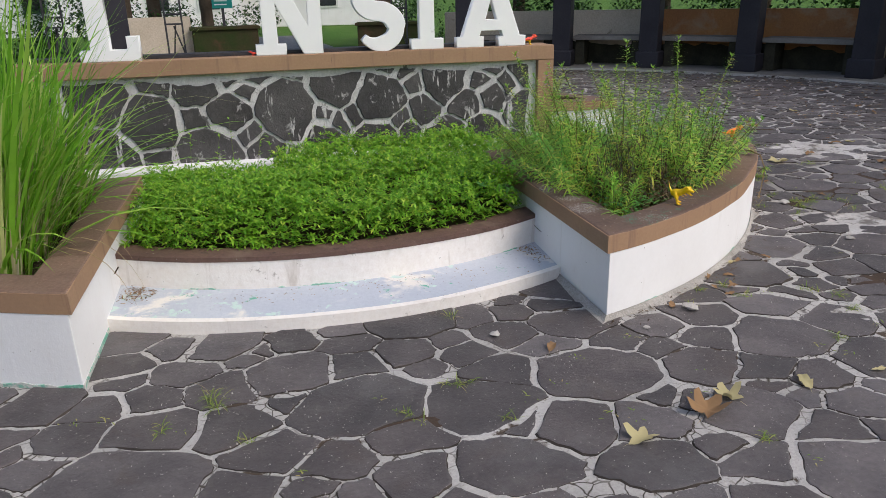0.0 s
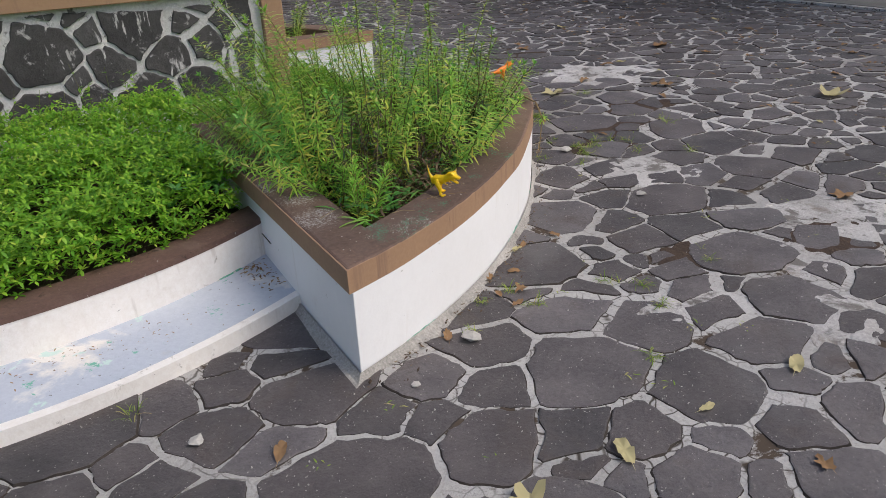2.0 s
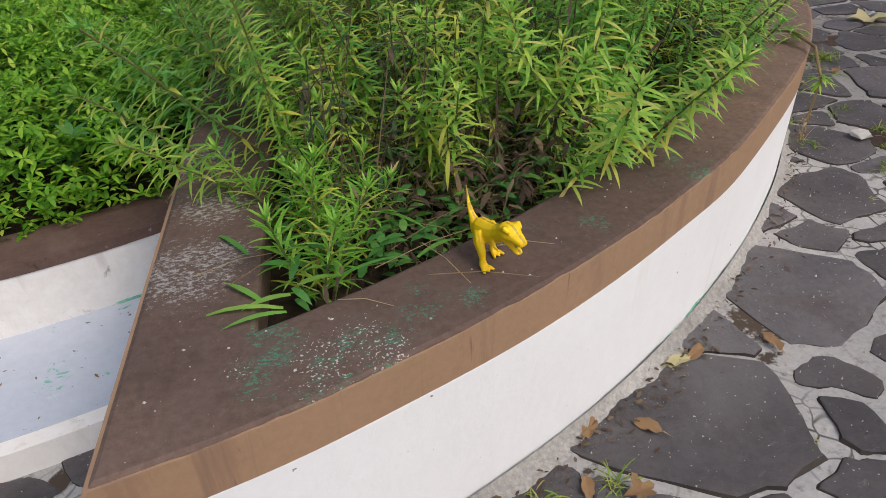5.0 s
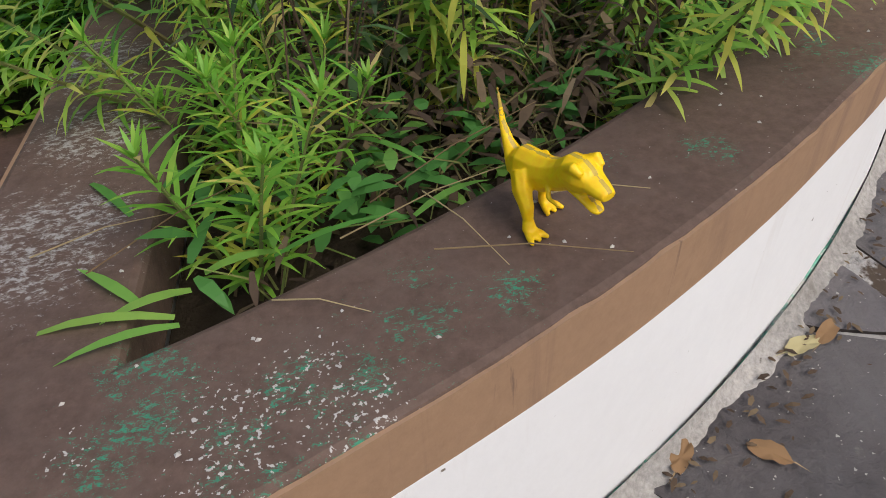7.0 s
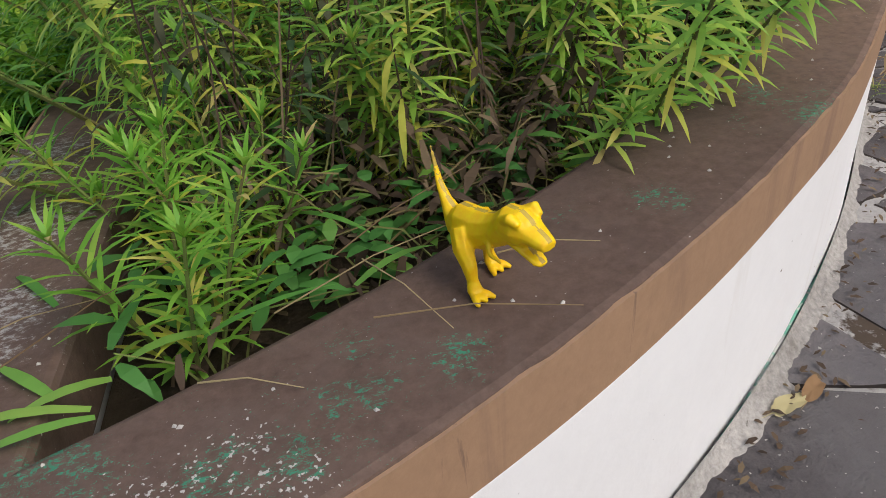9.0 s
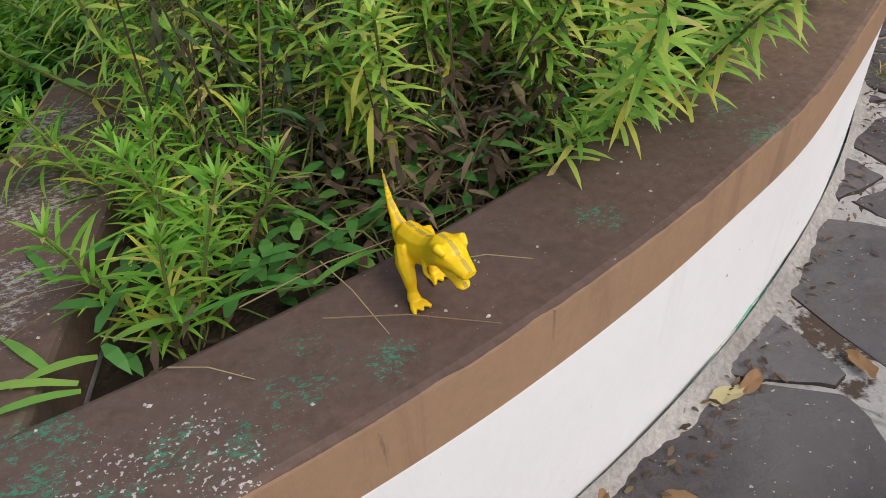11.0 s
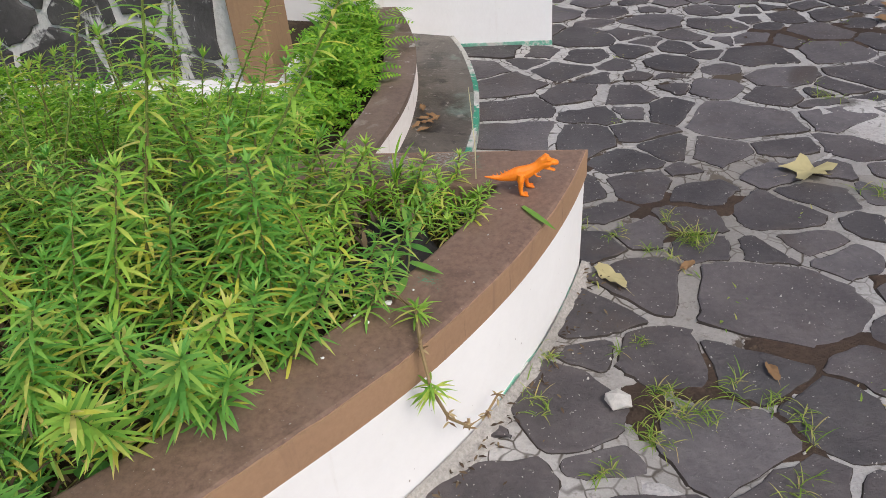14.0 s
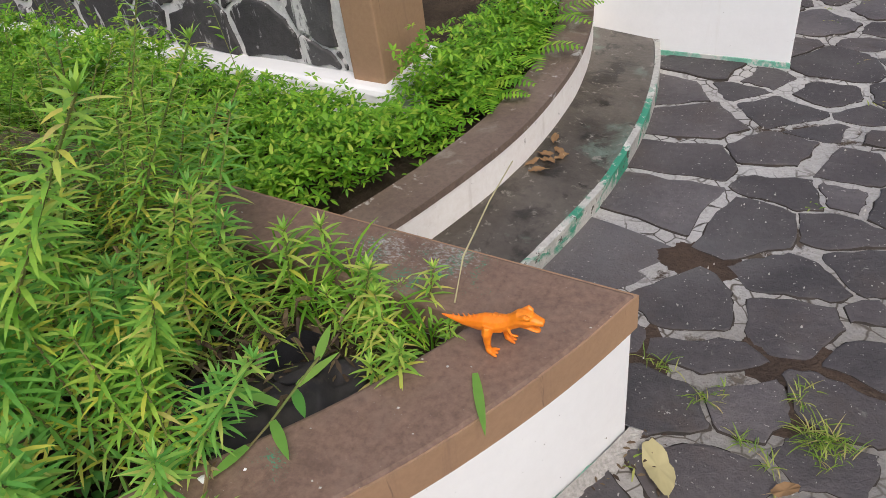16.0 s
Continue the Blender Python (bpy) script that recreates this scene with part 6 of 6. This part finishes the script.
# a creeping runner with broad leaves on the cap
runner, leafs = Heap(), Heap()
stick(runner, [(2.52, -1.24, 0.37), (2.553, -1.30, 0.415), (2.557, -1.366, 0.412), (2.562, -1.443, 0.408), (2.561, -1.496, 0.406)], 0.0032, 0.0018, 5)
for x, y, u, w in ((2.55, -1.404, 2.441, -1.418), (2.555, -1.36, 2.578, -1.27), (2.565, -1.435, 2.642, -1.484), (2.561, -1.49, 2.55, -1.565), (2.557, -1.37, 2.613, -1.41), (2.55, -1.30, 2.52, -1.22)):
    d = Vector((u - x, w - y, 0))
    blade(leafs, (x, y, 0.41), (d.x, d.y, d.length * 0.12), d.length, 0.019, 0.12, rng, 5, 0.12)
ob = thing("creeping_runner", "creeping green runner with broad leaves across the cap", "plant", data=runner.mesh("creeping_runner", m_stem))
part("leaves", leafs.mesh("leaves", m_leafdeep), ob)
# upright grass seedlings in the planter's narrow end
for i, (x, y, n, h) in enumerate(((2.318, -1.12, 34, 0.26), (2.49, -1.11, 30, 0.26), (2.418, -1.16, 26, 0.2), (2.58, -1.13, 22, 0.16), (2.66, -1.12, 18, 0.12))):
    hp = Heap()
    for _ in range(n):
        b, q = rng.uniform(0, 6.28), rng.random()
        blade(hp, (0.008 * math.cos(b), 0.008 * math.sin(b), h * 0.7 * q), (math.cos(b), math.sin(b), rng.uniform(0.6, 2.2)), rng.uniform(0.07, 0.12), 0.0065, 0.8, rng, 4, 0.3)
    stick(hp, [(0, 0, 0), (0.004, 0, h * 0.5), (0, 0.004, h * 0.8)], 0.003, 0.0015, 4)
    thing("grass_seedling", "narrow upright grass plant in the planter's end", "grass", Matrix.Translation((x, y, 0.288)), "grass seedlings", data=hp.mesh("grass_seedling", m_clover))
st = Heap()
stick(st, [(2.694, -1.10, 0.36), (2.69, -1.02, 0.47), (2.675, -0.88, 0.50), (2.662, -0.749, 0.51)], 0.0022, 0.0012, 4)
thing("straw_stalk", "single pale grass stalk leaning out of the planter", "grass", data=st.mesh("straw_stalk", m_palestraw))
chip = Heap()
for x, y, s in ((2.533, -1.56, 0.010), (2.50, -1.62, 0.005), (2.47, -1.60, 0.004), (2.58, -1.52, 0.003), (2.43, -1.72, 0.004)):
    k = len(chip.v)
    ring = [(x + s * math.cos(i * 0.9) * rng.uniform(0.7, 1.2), y + s * math.sin(i * 0.9) * rng.uniform(0.7, 1.2), 0.4015) for i in range(7)]
    chip.add(ring + [(x, y, 0.4045)], [(i, (i + 1) % 7, 7) for i in range(7)])
thing("paint_chips", "flakes of white paint lying on the planter cap", "paint chips", kind="stuff", data=chip.mesh("paint_chips", m_letter))

# ---- beyond the plaza ----
def leaf_cloud(name, label, centres, n, size, rng, material, category):
    h = Heap()
    for _ in range(n):
        cx, cy, cz, rx, rz = rng.choice(centres)
        a, b, k = rng.uniform(0, 6.28), rng.uniform(-1, 1), rng.random() ** 0.4
        c = math.sqrt(1 - b * b)
        p = (cx + rx * k * c * math.cos(a), cy + rx * k * c * math.sin(a), max(0.02, cz + rz * k * b))
        t = rng.uniform(0, 6.28)
        blade(h, p, (math.cos(t), math.sin(t), rng.uniform(-0.4, 0.6)), size * rng.uniform(0.6, 1.3), size * 0.45, 0.7, rng, 3)
    return h.mesh(name, material)


def bush(a, r, w, h, seed):
    rng = random.Random(seed)
    x, y = r * math.cos(radians(a)), r * math.sin(radians(a))
    cs = [(rng.uniform(-w, w), rng.uniform(-w, w) * 0.6, rng.uniform(0.3, h * 0.8), rng.uniform(0.35, 0.6), rng.uniform(0.3, 0.5)) for _ in range(9)]
    return thing("bush", "dense dark green bush beyond the wall", "bush", pose(x, y, -0.06, 0, 0, a - 90), "bushes beyond the wall", data=leaf_cloud("bush", "", cs, 1500, 0.13, rng, m_tree, "bush"))


for i, (a, r, w, h) in enumerate(((22, 13, 1.6, 2.2), (30, 12.6, 1.6, 2.0), (38, 12.8, 1.6, 2.4), (46, 12.6, 1.5, 2.1), (54, 12.9, 1.6, 2.2), (62, 12.6, 1.5, 2.0), (70, 13.5, 1.4, 1.7), (101, 16, 1.6, 1.8), (107, 14, 1.5, 2.0), (114, 13, 1.6, 2.2), (94, 18, 1.5, 1.5), (76, 20, 1.7, 1.9), (14, 18, 2.2, 2.2), (8, 21, 2.2, 2.0), (120, 13, 1.6, 2.2))):
    bush(a, r, w, h, 300 + i)


def tree(a, r, girth, height, seed):
    rng = random.Random(seed)
    x, y = r * math.cos(radians(a)), r * math.sin(radians(a))
    t = thing("tree", "tall park tree with brown trunk and dark green crown", "tree", pose(x, y, -0.06), "park trees")
    wood = Heap()
    lx, ly = rng.uniform(-0.5, 0.5), rng.uniform(-0.5, 0.5)
    top = [(lx * k * k, ly * k * k, height * k) for k in (0, 0.05, 0.2, 0.4, 0.6, 0.8)]
    stick(wood, top, girth, girth * 0.45, 10)
    ends = []
    for i in range(7):
        b = 0.9 * i + rng.uniform(-0.3, 0.3)
        s = Vector(top[3 + i % 3])
        e = s + Vector((math.cos(b) * 2.2, math.sin(b) * 2.2, rng.uniform(0.8, 2.0)))
        stick(wood, [tuple(s), tuple(s.lerp(e, 0.5) + Vector((0, 0, 0.25))), tuple(e)], girth * 0.35, girth * 0.1, 6)
        ends.append((e.x, e.y, e.z, 1.3, 0.8))
    part("trunk", wood.mesh("trunk", m_bark, True), t)
    part("crown", leaf_cloud("crown", "", ends + [(lx, ly, height, 1.6, 1.0)], 2600, 0.28, rng, m_tree, "tree"), t)


# the last three trees are made up, added to shade the far paving
for i, (a, r, g, h) in enumerate(((100.5, 15, 0.20, 7), (96, 13.5, 0.17, 7), (89.5, 17, 0.17, 7.5), (77.5, 12.2, 0.22, 7), (64, 14.5, 0.2, 7), (50, 15, 0.18, 7), (40.5, 14, 0.2, 7.5), (27, 15.5, 0.22, 7), (104, 12.3, 0.13, 6), (16, 12.6, 0.24, 6.5), (5, 13.0, 0.24, 6.5), (-6, 12.5, 0.24, 6.5))):
    tree(a, r, g, h, 400 + i)

def house(a, r, w, seed):
    x, y = r * math.cos(radians(a)), r * math.sin(radians(a))
    hs = thing("house", "small white house with a red tiled roof", "house", pose(x, y, -0.06, 0, 0, a - 90), "houses beyond the park")
    part("wall", from_bm(box(-w, w, -3, 3, 0, 3.0, 0.02), "wall", m_white), hs)
    bm = bmesh.new()
    v = [bm.verts.new(p) for p in ((-w - 0.6, -3.7, 2.9), (w + 0.6, -3.7, 2.9), (w + 0.6, 3.7, 2.9), (-w - 0.6, 3.7, 2.9), (-w - 0.6, 0, 5.0), (w + 0.6, 0, 5.0))]
    for f in ((0, 1, 5, 4), (2, 3, 4, 5), (0, 4, 3), (1, 2, 5), (0, 3, 2, 1)):
        bm.faces.new([v[i] for i in f])
    part("roof", from_bm(bm, "roof", m_roof), hs)
    for u in (-w * 0.55, w * 0.1, w * 0.65):
        win = part("window", from_bm(box(u - 0.55, u + 0.55, -3.05, -2.99, 0.9, 2.2, 0.01), "window", m_signwhite), hs)
        part("pane", from_bm(box(u - 0.45, u + 0.45, -3.07, -3.052, 1.0, 2.1, 0.004), "pane", m_glass), win)


house(85, 38, 4.5, 1)
house(99, 34, 4.0, 2)
house(108, 36, 4.5, 3)
sign = thing("park_sign", "teal board with pale lines of writing on a post", "sign", pose(12.4 * math.cos(radians(94.6)), 12.4 * math.sin(radians(94.6)), -0.06, 0, 0, 4.6), "")
part("post", from_bm(box(-0.03, 0.03, -0.03, 0.03, 0, 1.9, 0.005), "post", m_steel), sign)
board = part("board", from_bm(box(-0.22, 0.22, -0.052, -0.031, 1.25, 1.75, 0.004), "board", m_teal), sign)
for i in range(5):
    part("text_bar", from_bm(box(-0.17, 0.10 + 0.015 * (i % 3), -0.0575, -0.0525, 1.32 + 0.08 * i, 1.345 + 0.08 * i, 0.001), "text_bar", m_signwhite), board)
# ---- crazy paving ----
PATCHES = ((3.22, -1.97, 0.30, 0.21, -20, 0), (4.55, -0.08, 0.62, 0.40, 10, 0), (3.45, -2.86, 0.34, 0.26, 10, 0), (2.24, -3.05, 0.17, 0.10, -20, 0), (2.62, -3.42, 0.20, 0.13, 20, 0), (2.93, -3.05, 0.18, 0.13, 40, 0),
           (3.24, -0.68, 0.13, 0.08, 10, 1), (2.95, -0.43, 0.09, 0.06, 0, 1), (3.26, -1.28, 0.07, 0.05, 30, 1), (3.22, -2.81, 0.13, 0.07, 60, 1), (2.57, -2.80, 0.12, 0.07, 80, 1))
def in_patch(x, y, k=1.0):
    for px, py, a, b, q, earth in PATCHES:
        dx, dy = x - px, y - py
        c, s = math.cos(radians(q)), math.sin(radians(q))
        u, v = (dx * c + dy * s) / a, (-dx * s + dy * c) / b
        if u * u + v * v < k * (1 + 0.9 * noise.noise(Vector((x * 4, y * 4, 3)))) and noise.noise(Vector((x * 7, y * 7, 8))) > -0.22:
            return True
    return False


def paved(x, y, size=0.0):
    r = math.hypot(x, y)
    if size > 0.115 and (r > 4.4 or (x > 2.4 and y > -0.5)):
        return False
    if r > PLAZA - 0.12 or in_patch(x, y):
        return False
    ax, ay = abs(x), abs(y)
    return r > (2.56 if y < -1 else 2.66) and not (r < 3.10 and ax > 1.05 and ay > 0.90)


# broad stones that stand out beside the front step and past the planter's end: x, y, size
BY_STEP = ((-0.07, -3.18, 0.21), (-0.54, -3.18, 0.11), (-0.39, -3.38, 0.1), (-0.77, -3.15, 0.14), (-0.81, -2.93, 0.12), (-1.02, -2.97, 0.1), (-0.99, -2.63, 0.11), (-0.71, -2.78, 0.11), (-0.58, -2.94, 0.12), (-0.3, -2.88, 0.16), (-0.08, -2.89, 0.11), (-1.07, -3.13, 0.11), (-0.2, -3.5, 0.1), (0.01, -3.44, 0.08), (0.32, -3.29, 0.16), (0.15, -2.83, 0.11), (0.84, -3.19, 0.23), (0.49, -3.09, 0.11), (0.39, -2.91, 0.08), (0.88, -2.75, 0.13), (1.03, -2.99, 0.1), (1.27, -2.92, 0.08), (1.41, -3.05, 0.1), (1.26, -3.27, 0.12), (1.69, -3.14, 0.2), (1.46, -3.35, 0.1), (1.61, -3.46, 0.1), (1.62, -3.66, 0.11), (1.25, -3.6, 0.14), (0.83, -3.57, 0.11), (0.59, -3.52, 0.13), (0.34, -3.65, 0.16))
BY_CURVE = ((2.01, -2.49, 0.19), (2.42, -2.16, 0.18), (2.29, -2.53, 0.07), (2.57, -2.33, 0.11), (2.23, -2.69, 0.09), (2.03, -2.76, 0.1), (2.74, -1.76, 0.15), (2.78, -2.14, 0.13), (2.52, -2.53, 0.12), (2.17, -2.21, 0.07), (3.0, -1.79, 0.09), (2.92, -1.47, 0.14), (3.52, -1.08, 0.2), (1.87, -2.65, 0.06), (1.61, -2.66, 0.08), (3.25, -1.56, 0.12), (3.16, -1.34, 0.09), (3.38, -1.34, 0.09), (3.18, -1.01, 0.1), (3.0, -1.14, 0.06), (3.2, -0.76, 0.07), (3.24, -0.45, 0.1), (3.66, -0.64, 0.09), (3.69, 0.01, 0.18), (3.53, -1.48, 0.08), (2.84, -0.07, 0.13), (3.06, -0.1, 0.12), (3.23, -0.28, 0.09), (2.98, -0.49, 0.1), (3.07, -0.64, 0.08), (3.01, -0.81, 0.08), (3.38, -0.69, 0.07), (2.77, 0.43, 0.13))
BY_END = ((2.81, 0.19, 0.12), (3.06, 0.3, 0.1), (3.02, 0.6, 0.11), (2.75, -0.38, 0.12), (3.39, -0.84, 0.07), (3.27, -0.1, 0.08), (3.35, -0.21, 0.09), (3.45, 0.12, 0.09), (1.88, -2.87, 0.16), (2.03, -3.05, 0.14), (2.98, -2.3, 0.2))
STRETCH = 1.2    # the stones lie mostly long side along the wall
rng = random.Random(5)
squeezed = [(x / STRETCH, y, r * 0.92) for x, y, r in BY_STEP + BY_CURVE + BY_END]
seeds = scatter(rng, ((0.175, 1700), (0.122, 6000), (0.080, 22000), (0.042, 20000)), lambda x, y, r: paved(x * STRETCH, y, r), -PLAZA / STRETCH, PLAZA / STRETCH, -PLAZA, PLAZA, squeezed)
rest, dirty, near = Heap(), [], 0
for x, y, r, poly in sorted(cells(seeds, rng, (0.0008, 0.0125), slim=1.9, wide=lambda x, y: 1.0 + 1.2 * min(1, max(0, (x * STRETCH - 1.6) / 0.5))), key=lambda c: (c[0] * STRETCH - 1.9) ** 2 + (c[1] + 2.6) ** 2):
    out, cx, cy = soften([(px * STRETCH, py) for px, py in poly], rng, 0.008, 0.036, (0.002, 0.019))
    v, f = slab(out, cx, cy, 0.0036 + rng.uniform(-0.002, 0.002), 0.0105, rng, 0.002, 0.016)
    if any(((cx - px) / a) ** 2 + ((cy - py) / b) ** 2 < 0.16 for px, py, a, b, q, earth in PATCHES if not earth):
        continue
    if near < 300:
        me = mesh_from("stone", v, f, m_stone)
        me.materials.append(m_grime)
        me.polygons.foreach_set("material_index", [1] * len(out) + [0] * (len(f) - len(out)))
        part("stone", me, pavement, m=Matrix.Translation((cx, cy, 0)))
        near += 1
    else:
        rest.add(v, f, (cx, cy, 0))
        dirty += [1] * len(out) + [0] * (len(f) - len(out))
rest_mesh = rest.mesh("stones", m_stone)
rest_mesh.materials.append(m_grime)
rest_mesh.polygons.foreach_set("material_index", dirty)
far_stones = part("stones", rest_mesh, pavement)
tagged(far_stones, kind="stuff")
for px, py, a, b, q, earth in PATCHES:
    bm = bmesh.new()
    loops = []
    for i in range(15):
        loop = []
        for j in range(56):
            t = 6.28319 * j / 56
            u, w = math.cos(t), math.sin(t)
            k = (i + 0.4) / 14.4 * (1 + 0.35 * noise.noise(Vector((u * 1.7 + px, w * 1.7, py))) + 0.16 * noise.noise(Vector((u * 6, w * 6, py)))) * 1.12
            x, y = u * a * k, w * b * k
            z = 0.0022 + 0.0055 * noise.noise(Vector((x * 6 + px, y * 6, 1))) + 0.0035 * noise.noise(Vector((x * 17, y * 17, px))) - (0.008 if i == 14 else 0.002 * (i > 10))
            loop.append(bm.verts.new((x, y, z)))
        loops.append(loop)
    for p, o in zip(loops, loops[1:]):
        for j in range(56):
            bm.faces.new((p[j], o[j], o[(j + 1) % 56], p[(j + 1) % 56]))
    bm.faces.new(loops[0])
    if earth:
        part("earth_patch", from_bm(bm, "earth_patch", m_soil), pavement, "bare brown earth where stones are missing", pose(px, py, -0.008, 0, 0, q))
    else:
        part("cement_patch", from_bm(bm, "cement_patch", m_patch), pavement, "pale cement patch in the paving", pose(px, py, 0, 0, 0, q))
# brown earth lying in joints that have lost their mortar
EARTH = ((2.97, -0.30, 0.15, 0.10), (3.26, -0.58, 0.20, 0.10), (2.93, -0.70, 0.08, 0.13), (3.28, -0.72, 0.14, 0.08), (3.34, -1.38, 0.30, 0.10), (3.10, -1.49, 0.08, 0.10), (3.42, -1.56, 0.14, 0.08), (2.55, -2.77, 0.16, 0.12), (3.47, -0.58, 0.14, 0.08), (3.19, -3.0, 0.3, 0.16), (3.6, -1.3, 0.3, 0.12), (4.1, -1.0, 0.3, 0.2), (4.3, 0.9, 0.5, 0.2), (0.05, -3.35, 0.14, 0.1))
for px, py, a, b in EARTH:
    bm = bmesh.new()
    bmesh.ops.create_circle(bm, cap_ends=True, segments=48, radius=1)
    bmesh.ops.inset_individual(bm, faces=bm.faces, thickness=0.2)
    for v in bm.verts:
        k = 1 + 0.5 * noise.noise(Vector((v.co.x * 2 + px, v.co.y * 2, py))) + 0.2 * noise.noise(Vector((v.co.x * 7, v.co.y * 7, py)))
        v.co = Vector((v.co.x * a * k, v.co.y * b * k, -0.012 if v.co.length > 0.9 else 0.0004 + 0.00021 * int(px * 10 % 9)))
    part("earth", from_bm(bm, "earth", m_earth), pavement, "damp brown earth washed into the joints", pose(px, py, 0))
